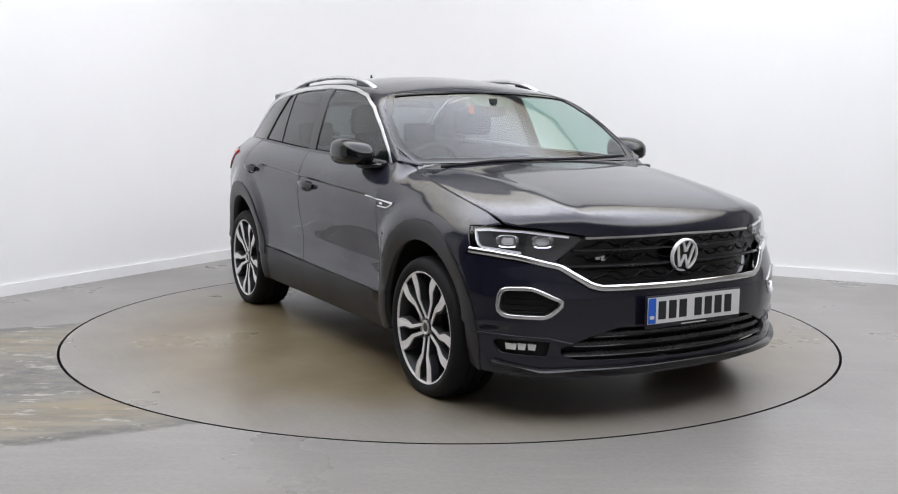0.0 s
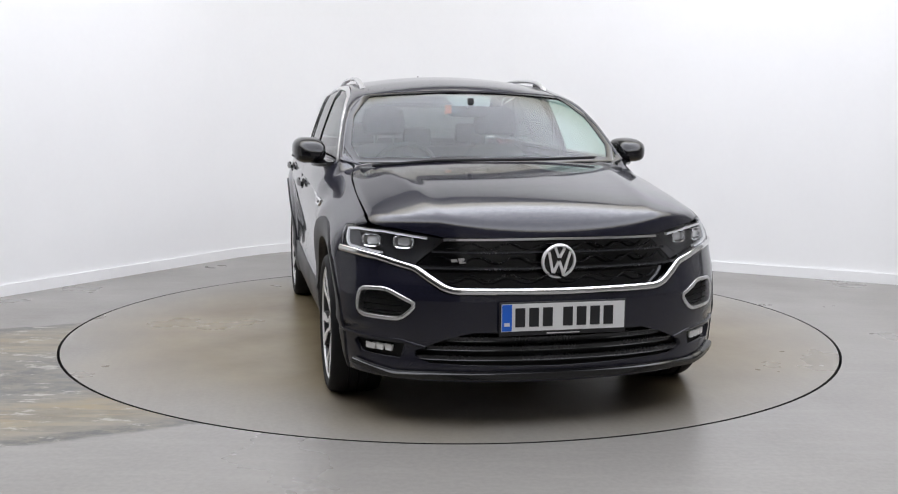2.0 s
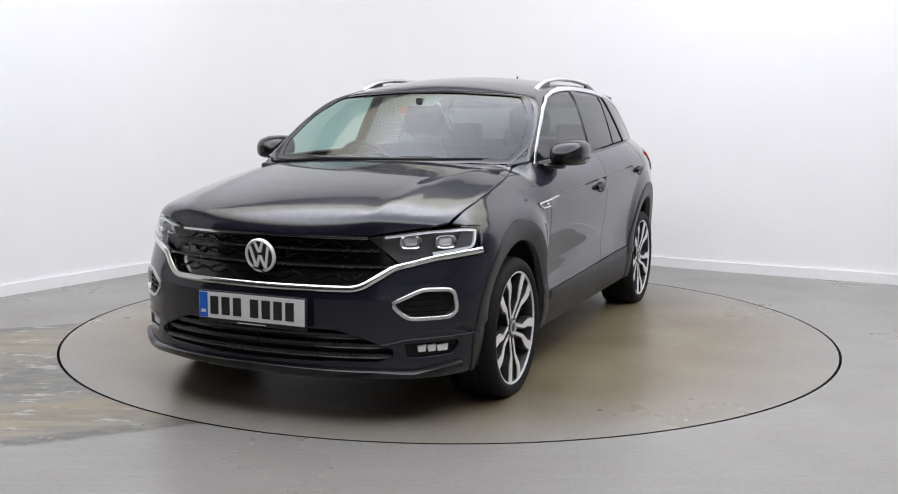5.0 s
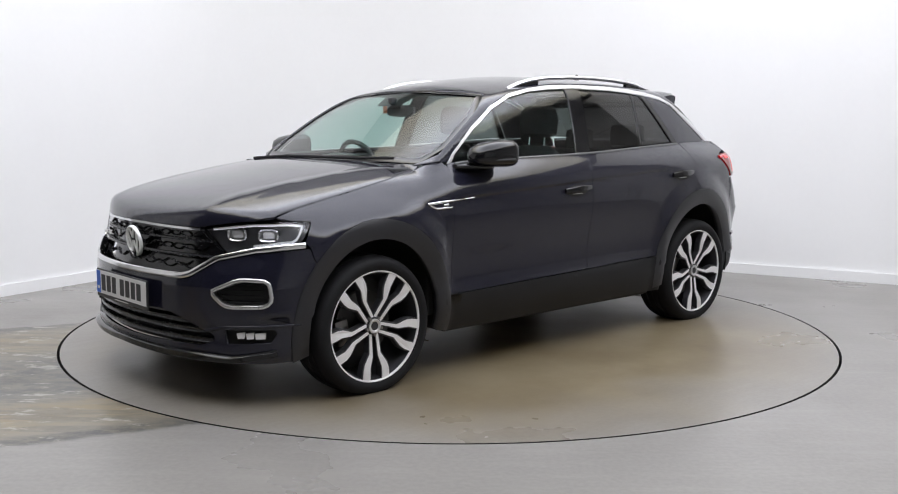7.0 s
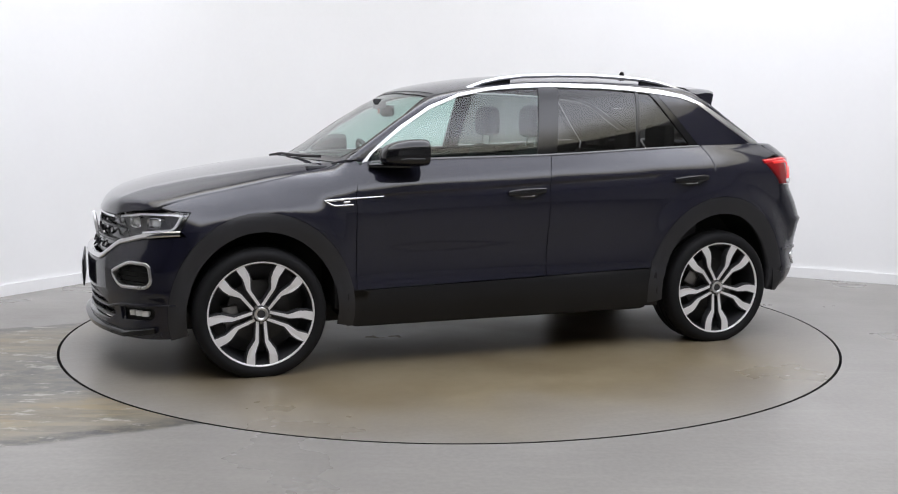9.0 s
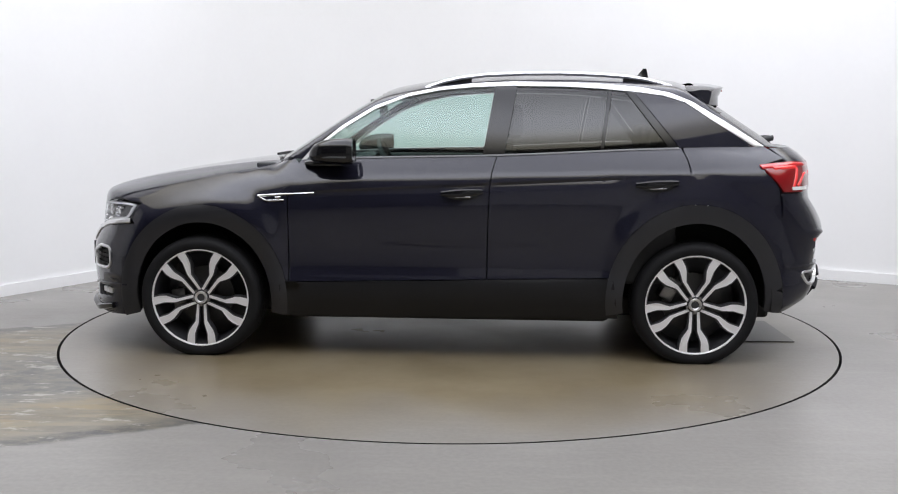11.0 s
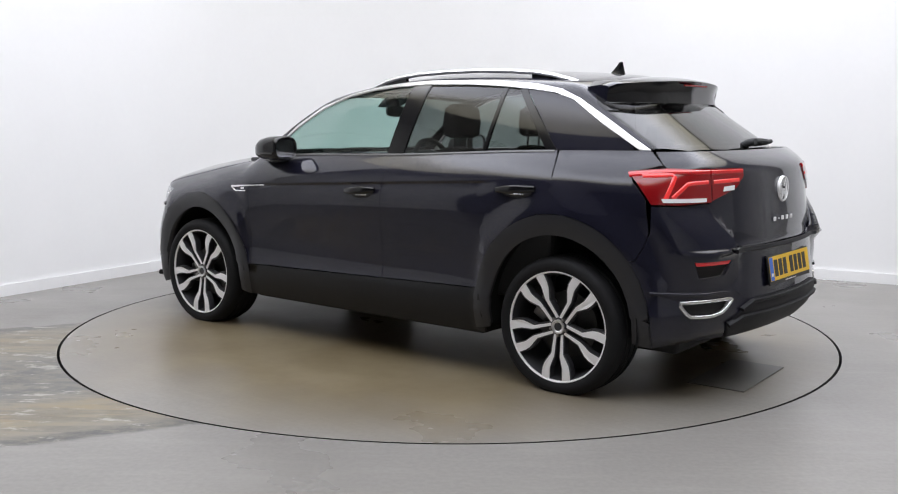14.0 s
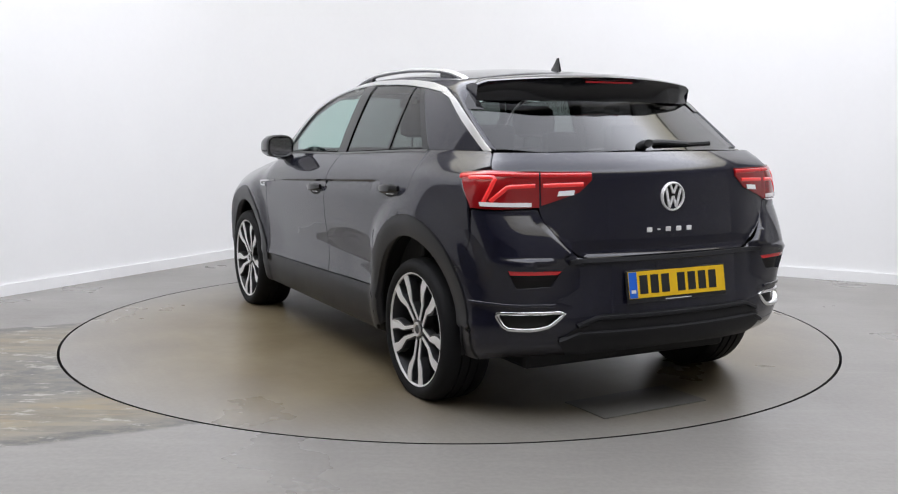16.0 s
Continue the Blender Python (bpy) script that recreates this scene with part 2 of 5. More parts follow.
def prism(outline, depth, m=None, bevel=0.0):
    """A flat outline in xz, depth thick along y (from 0 to -depth), moved by m."""
    bm = bmesh.new()
    f = bm.faces.new([bm.verts.new((x, 0, z)) for x, z in outline])
    r = bmesh.ops.extrude_face_region(bm, geom=[f])
    bmesh.ops.translate(bm, vec=(0, -depth, 0), verts=[v for v in r["geom"] if isinstance(v, bmesh.types.BMVert)])
    bmesh.ops.recalc_face_normals(bm, faces=bm.faces[:])
    if bevel:
        bmesh.ops.bevel(bm, geom=bm.edges[:], offset=bevel, segments=1, affect="EDGES")
    if m:
        bm.transform(m)
    return bm


# ---- the studio ----
def bezier(a, b, c, d, n):
    return [tuple(((1 - t) ** 3 * np.array(a) + 3 * t * (1 - t) ** 2 * np.array(b) + 3 * t * t * (1 - t) * np.array(c) + t ** 3 * np.array(d)))
            for t in np.linspace(0, 1, n)]


def upright(name, line, z0, z1, thick, mat, label, category):
    """A wall of some thickness that stands on a line of the plan; its face is on the line's right."""
    verts, faces = [], []
    n = len(line)
    pts = [Vector((*p, 0)) for p in line]
    for i, p in enumerate(pts):
        d = (pts[min(i + 1, n - 1)] - pts[max(i - 1, 0)]).normalized()
        out = Vector((-d.y, d.x, 0)) * thick
        for q in (p, p + out):
            verts += [(q.x, q.y, z0), (q.x, q.y, z1)]
    for i in range(n - 1):
        a, b = 4 * i, 4 * i + 4
        faces += [(a, a + 1, b + 1, b), (a + 2, b + 2, b + 3, a + 3), (a + 1, a + 3, b + 3, b + 1), (a, b, b + 2, a + 2)]
    faces += [(0, 2, 3, 1), (4 * n - 4, 4 * n - 3, 4 * n - 1, 4 * n - 2)]
    ob = new(name, mesh_from(name, verts, faces, mat, True))
    ob.data.set_sharp_from_angle(angle=radians(40))
    return tagged(ob, label, category, kind="structure")


def studio():
    curve = ([(-3.75, -0.153)] + [(-3.15, 0.86)] + bezier((-2.0, 2.8), (-1.45, 3.75), (-0.2, 4.05), (1.45, 2.82), 22)
             + bezier((1.82, 2.54), (2.2, 2.27), (2.6, 2.08), (3.48, 1.62), 10) + [(4.8, 0.931)])
    upright("wall_north", curve, 0, CEILING - 0.25, 0.15, WALL, "smooth white painted studio wall with a rounded corner", "wall")
    inner = []
    pts = [Vector((*p, 0)) for p in curve]
    for i, p in enumerate(pts):
        d = (pts[min(i + 1, len(pts) - 1)] - pts[max(i - 1, 0)]).normalized()
        q = p + Vector((d.y, -d.x, 0)) * 0.018
        inner.append((q.x, q.y))
    upright("baseboard", inner, 0, 0.082, 0.016, SKIRTING, "white skirting board along the foot of the wall", "skirting board")
    # Unseen pale walls, added to close the room and bounce light at the car.
    upright("unseen_wall_behind", [(-5.35, -2.6), (-5.35, 5.8), (6.35, 5.8), (6.35, 0.2)], 0, CEILING, 0.15, BACK, "unseen off-white wall added to close the room", "wall")
    # The two dark walls, west and south-west, stand in for a dark opening mirrored in the doors.
    upright("unseen_wall_west", [(-9.0, -9.02), (-5.2, -2.6)], 0, CEILING, 0.15, DARK_BACK, "unseen dark wall added in place of a dark opening", "wall")
    upright("unseen_wall_east", [(6.2, 0.2), (9.5, -1.52), (8.5, -9.15)], 0, CEILING, 0.15, BACK, "unseen off-white wall added to close the room", "wall")
    upright("unseen_wall_south", [(8.6, -9.0), (-0.8, -9.0)], 0, CEILING, 0.15, BACK, "unseen off-white wall added to close the room", "wall")
    upright("unseen_wall_south_west", [(-0.8, -9.0), (-9.1, -9.0)], 0, CEILING, 0.15, DARK_BACK, "unseen dark wall added in place of a dark opening", "wall")
    # floor with a round pit for the turntable
    n = 160
    ring = [(2.2455 * math.cos(k * math.tau / n), 2.2455 * math.sin(k * math.tau / n)) for k in range(n)]
    verts = [(x, y, 0) for x, y in ring] + [(14 * math.cos(k * math.tau / n), 14 * math.sin(k * math.tau / n), 0) for k in range(n)]
    faces = [(k, n + k, n + (k + 1) % n, (k + 1) % n) for k in range(n)]
    tagged(new("floor", mesh_from("floor", verts, faces, FLOOR, False)), "grey painted concrete floor with a worn ochre track", "floor", kind="structure")
    pit = bmesh.new()
    bmesh.ops.create_circle(pit, cap_ends=True, segments=160, radius=2.246, matrix=Matrix.Translation((0, 0, -0.121)))
    rim = bmesh.ops.extrude_edge_only(pit, edges=[e for e in pit.edges if e.is_boundary])
    bmesh.ops.translate(pit, vec=(0, 0, 0.119), verts=[v for v in rim["geom"] if isinstance(v, bmesh.types.BMVert)])
    tagged(part("floor_pit", pit, GAP), "dark pit under the turntable", "pit", kind="structure")
    # Unseen ceiling, added to close the room and return light to the car.
    top = box(-10, 10, -9.2, 6.2, CEILING, CEILING + 0.1)
    tagged(part("ceiling", top, CEILING_MAT), "unseen plain white ceiling added over the room", "ceiling", kind="structure")


def ceiling_light(x, y, rx, ry):
    """An unseen oval light added under the ceiling, shaped to suit the car's reflections."""
    base = new("ceiling_light")
    base.matrix_basis = pose(x, y, CEILING)
    n = 72
    ring = [(math.cos(k * math.tau / n), math.sin(k * math.tau / n)) for k in range(n)]
    bm = bmesh.new()
    bm.faces.new([bm.verts.new((rx * c, ry * d, -0.1)) for c, d in ring][::-1])
    part("diffuser", bm, PANEL, base, "glowing surface of the added light")
    bm = bmesh.new()
    rows = [[bm.verts.new(((rx + e) * c, (ry + e) * d, z)) for c, d in ring] for e, z in ((0.0, -0.104), (0.05, -0.104), (0.05, -0.002))]
    for p, q in zip(rows, rows[1:]):
        for k in range(n):
            bm.faces.new((p[k], p[(k + 1) % n], q[(k + 1) % n], q[k]))
    bmesh.ops.recalc_face_normals(bm, faces=bm.faces[:])
    part("frame_ring", bm, SKIRTING, base, "white rim")
    return tagged(base, "unseen oval white ceiling light added over the turntable for its reflections", "ceiling light")


studio()
ceiling_light(0.6, -1.45, 4.8, 4.0)

def turntable():
    base = new("turntable")
    disc = bmesh.new()
    bmesh.ops.create_circle(disc, cap_ends=True, segments=160, radius=2.231)
    part("platform", disc, DISC, base, "grey painted platform with ochre water stains and painted-in reflections")
    edge = bmesh.new()
    bmesh.ops.create_cone(edge, segments=160, radius1=2.231, radius2=2.231, depth=0.1, matrix=Matrix.Translation((0, 0, -0.0505)))
    part("platform_edge", edge, GAP, base, "dark steel edge")
    plate = box(-0.14, 0.14, -0.29, 0.29, 0.0, 0.006, 0.002)
    plate.transform(pose(-1.845, 0.03, 0, 0, 0, 2))
    part("hatch_plate", plate, HATCH_MAT, base, "scuffed grey steel hatch plate")
    return tagged(base, "round grey painted vehicle turntable flush with the floor", "turntable")


table = turntable()


# ---- the car's surfaces: x ahead, y to its left, z up from the ground ----
def pchip(points):
    """A smooth curve through (x, y) points that never overshoots."""
    xs = np.array([p[0] for p in points], float)
    ys = np.array([p[1] for p in points], float)
    order = np.argsort(xs)
    xs, ys = xs[order], ys[order]
    h = np.diff(xs)
    d = np.diff(ys) / h
    m = np.zeros_like(ys)
    m[0], m[-1] = d[0], d[-1]
    for i in range(1, len(xs) - 1):
        if d[i - 1] * d[i] > 0:
            w1, w2 = 2 * h[i] + h[i - 1], h[i] + 2 * h[i - 1]
            m[i] = (w1 + w2) / (w1 / d[i - 1] + w2 / d[i])

    def at(x):
        x = np.asarray(x, float)
        i = np.clip(np.searchsorted(xs, x) - 1, 0, len(h) - 1)
        t = (np.clip(x, xs[0], xs[-1]) - xs[i]) / h[i]
        y = ((1 + 2 * t) * (1 - t) ** 2 * ys[i] + t * (1 - t) ** 2 * h[i] * m[i]
             + t * t * (3 - 2 * t) * ys[i + 1] + t * t * (t - 1) * h[i] * m[i + 1])
        return y + np.where(x < xs[0], (x - xs[0]) * m[0], 0) + np.where(x > xs[-1], (x - xs[-1]) * m[-1], 0)
    return at


def smax(a, b, k):
    h = np.maximum(k - np.abs(a - b), 0) / k
    return np.maximum(a, b) + h * h * k / 4


def bump(x):
    """1 at 0, smoothly 0 at 1 and beyond."""
    x = np.clip(np.abs(x), 0, 1)
    return (1 - x * x) ** 2


WHEELS = (1.295, -1.295)
ARCH = 1.10
BELT_Z = pchip([(-1.9, 1.125), (-1.65, 1.122), (-1.2, 1.115), (-0.3, 1.075), (0.75, 1.04), (1.0, 0.985), (1.4, 0.905), (1.8, 0.85), (2.1, 0.8)])
BELT_Y = pchip([(-1.9, 0.63), (-1.65, 0.688), (-1.2, 0.757), (-0.8, 0.785), (-0.3, 0.8), (0.2, 0.795), (0.76, 0.772), (1.0, 0.765), (1.4, 0.765), (1.8, 0.74), (2.1, 0.70)])
LOW_Y = pchip([(-2.1, 0.76), (-1.87, 0.80), (-1.6, 0.848), (-1.3, 0.885), (-0.9, 0.893), (-0.3, 0.894), (0.3, 0.892), (0.9, 0.886), (1.3, 0.882), (1.62, 0.868), (1.85, 0.83), (2.1, 0.77)])
SHOULDER = pchip([(-0.02, 1.1), (0, 1.0), (0.05, 0.6), (0.1, 0.28), (0.14, 0.13), (0.2, 0.03), (0.3, 0), (1, 0)])
TUCK = pchip([(0.1, 0.09), (0.2, 0.055), (0.28, 0.03), (0.36, 0.018), (0.40, 0.018), (0.42, 0.020), (0.445, 0.028), (0.50, 0.033), (0.56, 0.032), (0.63, 0.023), (0.74, 0.007), (0.85, 0.0), (1.2, 0)])


def side_low(x, z):
    below = BELT_Z(x) - z
    g = SHOULDER(below)
    tuck = TUCK(z)
    # the doors are waisted, the wings over the wheels are full
    full = np.maximum(bump((x - 1.35) / 0.85), bump((x + 1.35) / 0.85))
    tuck = np.where((z > 0.4), tuck * (1 - 0.85 * full), tuck)
    y = LOW_Y(x) + (BELT_Y(x) - LOW_Y(x)) * g - tuck
    crease = 0.875 + (0.81 - x) * 0.053
    d = crease - z
    under = np.where(d < 0.010, np.clip(d / 0.010, 0, 1), np.clip(1 - (d - 0.010) / 0.10, 0, 1) ** 2)
    y = y - 0.009 * under * np.clip((0.83 - x) / 0.1, 0, 1) * np.clip((x + 0.95) / 0.1, 0, 1)
    for cx in WHEELS:
        r = np.hypot(x - cx, (z - 0.31) / ARCH)
        behind = np.clip((x - 0.80) / 0.12, 0, 1) if cx > 0 else np.clip((-0.80 - x) / 0.12, 0, 1)
        y = y + 0.024 * bump((r - 0.46) / 0.13) * (1 - np.clip(g, 0, 1)) * behind * behind * (3 - 2 * behind)
    return y


TOP_Z = pchip([(0.7, 1.07), (1.0, 1.045), (1.2, 1.021), (1.4, 0.991), (1.6, 0.958), (1.8, 0.915), (1.9, 0.882), (1.97, 0.845), (2.02, 0.8), (2.06, 0.74), (2.1, 0.66)])
RIDGE_Y = pchip([(0.9, 0.60), (1.2, 0.555), (1.9, 0.468), (2.1, 0.45)])


def top_low(x, a):
    """Bonnet and wing tops, and the shelf under the rear window."""
    r = RIDGE_Y(x)
    out = np.maximum(a - r, 0)
    z = TOP_Z(x) - 0.016 * (a / 0.5) ** 2 - 0.10 * out - 0.35 * out ** 2
    z = z + 0.003 * bump((a - r) / 0.08) * bump((x - 1.45) / 0.75)
    z = z + 1.5 * np.maximum(0.93 - x, 0) ** 1.5
    return np.where(x > 0, z, 1.4)


NOSE_X = pchip([(0.15, 2.02), (0.2, 2.07), (0.24, 2.088), (0.32, 2.082), (0.42, 2.09), (0.52, 2.09), (0.575, 2.078), (0.68, 2.035), (0.76, 2.02), (0.83, 2.01), (1.0, 1.98)])
TAIL_X = pchip([(0.2, -1.86), (0.27, -1.95), (0.33, -2.03), (0.42, -2.062), (0.5, -2.056), (0.56, -2.046), (0.64, -2.040), (0.685, -2.036), (0.705, -2.015), (0.76, -2.016), (0.9, -2.0), (1.0, -1.990), (1.05, -1.977), (1.075, -1.955), (1.14, -1.86), (1.25, -1.7)])


def body_low(p):
    x, a, z = p[:, 0], np.abs(p[:, 1]), p[:, 2]
    side = a - side_low(x, z)
    top = z - top_low(x, a)
    nose = x - (NOSE_X(z) - 0.25 * a ** 2 - 0.30 * a ** 4)
    # a slanting ledge under each tail lamp
    inner = 0.455 + 0.14 * np.clip((z - 0.70) / 0.15, 0, 1)
    reach = 0.05 + 0.25 * np.clip((0.72 - z) / 0.06, 0, 1)
    corner = np.clip((a - inner) / reach, 0, 1) * np.clip((0.87 - z) / 0.16, 0, 1) * np.clip((z - 0.48) / 0.2, 0, 1)
    tail = (TAIL_X(z) + 0.2 * a ** 2 + 0.16 * a ** 4 - 0.068 * corner) - x
    f = smax(side, nose, 0.09)
    f = smax(f, tail, 0.09)
    f = smax(f, top, 0.035)
    return np.maximum(f, 0.16 - z)


ROOF_Z = pchip([(0.75, 1.31), (0.5, 1.385), (0.4, 1.42), (0.2, 1.463), (0, 1.492), (-0.3, 1.516), (-0.6, 1.52), (-0.9, 1.51), (-1.2, 1.488), (-1.45, 1.458), (-1.7, 1.42), (-2.0, 1.36)])
SCREEN_X = pchip([(0.9, 1.21), (1.03, 1.0), (1.2, 0.738), (1.42, 0.40), (1.6, 0.12)])
REAR_X = pchip([(0.95, -2.1), (1.12, -1.85), (1.333, -1.525), (1.5, -1.28)])


def body_up(p):
    x, a, z = p[:, 0], np.abs(p[:, 1]), p[:, 2]
    rise = z - BELT_Z(np.minimum(x, 0.75))
    side = a - (BELT_Y(np.minimum(x, 0.75)) - 0.005 - 0.30 * rise - 0.26 * rise * np.abs(rise))
    roof = z - (ROOF_Z(x) - 0.07 * (a / 0.65) ** 2)
    screen = x - (SCREEN_X(z) - 0.23 * a ** 2)
    rear = REAR_X(z) + 0.39 * a ** 2 - x
    f = smax(side, screen, 0.022)
    f = smax(f, rear, 0.025)
    return smax(f, roof, 0.07)


def glass_edge(z, inset, rear=False):
    """Where the windscreen or the rear window meets the body's side, moved inwards."""
    a = 0.68
    for _ in range(20):
        x = float(REAR_X(z)) + 0.39 * a * a if rear else float(SCREEN_X(z)) - 0.23 * a * a
        b = min(x, 0.75)
        rise = z - float(BELT_Z(b))
        a = float(BELT_Y(b)) - 0.005 - 0.30 * rise - 0.26 * rise * abs(rise)
    a -= inset
    return (float(REAR_X(z)) + 0.39 * a * a if rear else float(SCREEN_X(z)) - 0.23 * a * a, a, z)


def cast(f, o, d, far=2.6, n=48):
    """The first place where each ray o + s d meets the surface f = 0."""
    s = np.linspace(0, far, n)
    lo = np.zeros(len(o))
    hi = np.full(len(o), float(far))
    found = np.zeros(len(o), bool)
    for i in range(1, n):
        inside = (f(o + d * s[i]) < 0) & ~found
        lo[inside], hi[inside] = s[i - 1], s[i]
        found |= inside
    for _ in range(26):
        mid = (lo + hi) / 2
        inside = f(o + d * mid[:, None]) < 0
        hi = np.where(inside, mid, hi)
        lo = np.where(inside, lo, mid)
    return o + d * hi[:, None]


def slope(f, p):
    e = 1e-3
    g = np.stack([f(p + np.eye(3)[i] * e) - f(p - np.eye(3)[i] * e) for i in range(3)], 1)
    return g / np.maximum(np.linalg.norm(g, axis=1, keepdims=True), 1e-9)


# ways to unroll the body: each gives flat coordinates of a place, and rays from flat coordinates
def flat_side(p):
    return p[:, [0, 2]]


def rays_side(q):
    o = np.stack([q[:, 0], np.full(len(q), 1.5), q[:, 1]], 1)
    return o, np.tile([0.0, -1.0, 0.0], (len(q), 1))


def flat_top(p):
    return p[:, [0, 1]]


def rays_top(q):
    o = np.stack([q[:, 0], q[:, 1], np.full(len(q), 1.9)], 1)
    return o, np.tile([0.0, 0.0, -1.0], (len(q), 1))


def flat_roll(p):
    return np.stack([p[:, 0], 0.45 * np.arctan2(p[:, 2] - 0.6, p[:, 1] - 0.42)], 1)


def rays_roll(q):
    a = q[:, 1] / 0.45
    d = np.stack([np.zeros(len(q)), np.cos(a), np.sin(a)], 1)
    c = np.stack([q[:, 0], np.full(len(q), 0.42), np.full(len(q), 0.6)], 1)
    return c + d * 1.2, -d


def wrap(cx, sign):
    def flat(p):
        return np.stack([1.1 * np.arctan2(p[:, 1], sign * (p[:, 0] - cx)), p[:, 2]], 1)

    def rays(q):
        a = q[:, 0] / 1.1
        d = np.stack([sign * np.cos(a), np.sin(a), np.zeros(len(q))], 1)
        return np.array([cx, 0, 0]) + d * 1.7 + np.stack([np.zeros(len(q)), np.zeros(len(q)), q[:, 1]], 1), -d
    return flat, rays


SIDE, TOP, ROLL = (flat_side, rays_side), (flat_top, rays_top), (flat_roll, rays_roll)
NOSE, TAIL = wrap(0.9, 1), wrap(-0.9, -1)


def inside(loop, q):
    """Which of the places q lie inside the closed loop."""
    x, y = q[:, 0], q[:, 1]
    r = np.zeros(len(q), bool)
    a = np.array(loop)
    for (x0, y0), (x1, y1) in zip(a, np.roll(a, -1, 0)):
        if y0 != y1:
            r ^= ((y0 > y) != (y1 > y)) & (x < (x1 - x0) * (y - y0) / (y1 - y0) + x0)
    return r


def dense(loop, step):
    out = []
    a = np.array(loop, float)
    for p, q in zip(a, np.roll(a, -1, 0)):
        k = max(1, int(math.ceil(np.linalg.norm(q - p) / step)))
        out += [p + (q - p) * i / k for i in range(k)]
    return np.array(out)


def round_loop(points, radius, n=4):
    """A closed loop of 3D points with rounded corners."""
    pts = [Vector(p) for p in points]
    out = []
    for i, p in enumerate(pts):
        a, b = pts[i - 1] - p, pts[(i + 1) % len(pts)] - p
        r = min(radius, a.length * 0.45, b.length * 0.45)
        u, v = p + a.normalized() * r, p + b.normalized() * r
        for k in range(n + 1):
            t = k / n
            out.append(tuple((1 - t) ** 2 * u + 2 * t * (1 - t) * p + t * t * v))
    return out


def arc(cx, cz, r, a0, a1, y, n=18):
    """Part of a wheel arch, a little taller than round above its middle."""
    return [(cx + r * math.cos(radians(a)), y, cz + r * math.sin(radians(a)) * (ARCH if math.sin(radians(a)) > 0 else 1)) for a in np.linspace(a0, a1, n)]


def snapped(points):
    """The points, moved sideways onto the lower body."""
    p = np.array(points, float)
    o, d = rays_side(p[:, [0, 2]])
    return [tuple(q) for q in cast(body_low, o, d)]


def both(points):
    """A loop that is closed by its mirror image across the car's middle."""
    return [tuple(p) for p in points] + [(p[0], -p[1], p[2]) for p in reversed(points) if abs(p[1]) > 1e-6]


def skin(name, f, unroll, loop, holes=(), step=0.035, lift=0.0, depth=0.014, mat=None, lines=()):
    """A panel of the body: the surface f inside a loop of 3D places, less its holes, with turned-in edges."""
    flat, rays = unroll
    loops = [dense(flat(np.array(l, float)), step * 0.6) for l in (loop, *holes)]
    lo, hi = loops[0].min(0), loops[0].max(0)
    gx, gy = np.meshgrid(np.arange(lo[0], hi[0], step), np.arange(lo[1], hi[1], step))
    gx = gx + (np.arange(gx.shape[0]) % 2 * step / 2)[:, None]
    grid = np.stack([gx.ravel(), gy.ravel()], 1)
    keep = inside(loops[0], grid)
    for l in loops[1:]:
        keep &= ~inside(l, grid)
    grid = grid[keep]
    edge = np.concatenate(loops)
    for l in lines:
        c = flat(np.array(l, float))
        c = c[inside(loops[0], c)]
        c = c[np.array([np.min(np.hypot(*(edge - g).T)) > 0.006 for g in c], bool)]
        if not len(c):
            continue
        grid = np.concatenate([grid[[np.min(np.hypot(*(c - g).T)) > step * 0.5 for g in grid]], c]) if l is lines[0] else np.concatenate([grid, c])
    if len(grid):
        near = np.array([np.min(np.hypot(*(edge - g).T)) for g in grid])
        grid = grid[near > (0.006 if lines else step * 0.45)]
    pts = np.concatenate([edge, grid]) if len(grid) else edge
    edges, start = [], 0
    for l in loops:
        edges += [(start + i, start + (i + 1) % len(l)) for i in range(len(l))]
        start += len(l)
    vs, _, fs, _, _, _ = delaunay_2d_cdt([Vector(p) for p in pts], edges, [], 0, 1e-7)
    q = np.array([tuple(v) for v in vs])
    fs = [tuple(t) for t in fs]
    mid = np.array([q[list(t)].mean(0) for t in fs])
    ok = inside(loops[0], mid)
    for l in loops[1:]:
        ok &= ~inside(l, mid)
    fs = [t for t, k in zip(fs, ok) if k]
    o, d = rays(q)
    p = cast(f, o, d)
    nrm = slope(f, p)
    p = p + nrm * lift
    # all faces look outwards
    fixed = []
    for t in fs:
        a, b, c = (p[i] for i in t[:3])
        fixed.append(t if np.dot(np.cross(b - a, c - a), nrm[t[0]]) > 0 else t[::-1])
    count = {}
    for t in fixed:
        for a, b in zip(t, t[1:] + t[:1]):
            count[(a, b)] = 1
    rim = [e for e in count if (e[1], e[0]) not in count]
    verts, normals = [tuple(v) for v in p], [tuple(v) for v in nrm]
    under = {}
    for a, b in rim:
        e = p[b] - p[a]
        out = np.cross(e, nrm[a])
        out = out / max(np.linalg.norm(out), 1e-9)
        for i in (a, b):
            if i not in under:
                under[i] = len(verts)
                verts.append(tuple(p[i] - nrm[i] * depth))
                normals.append(tuple(out))
    for a, b in rim:
        fixed.append((b, a, under[a], under[b]))
    me = mesh_from(name, verts, fixed, mat)
    me.normals_split_custom_set_from_vertices(normals)
    return me


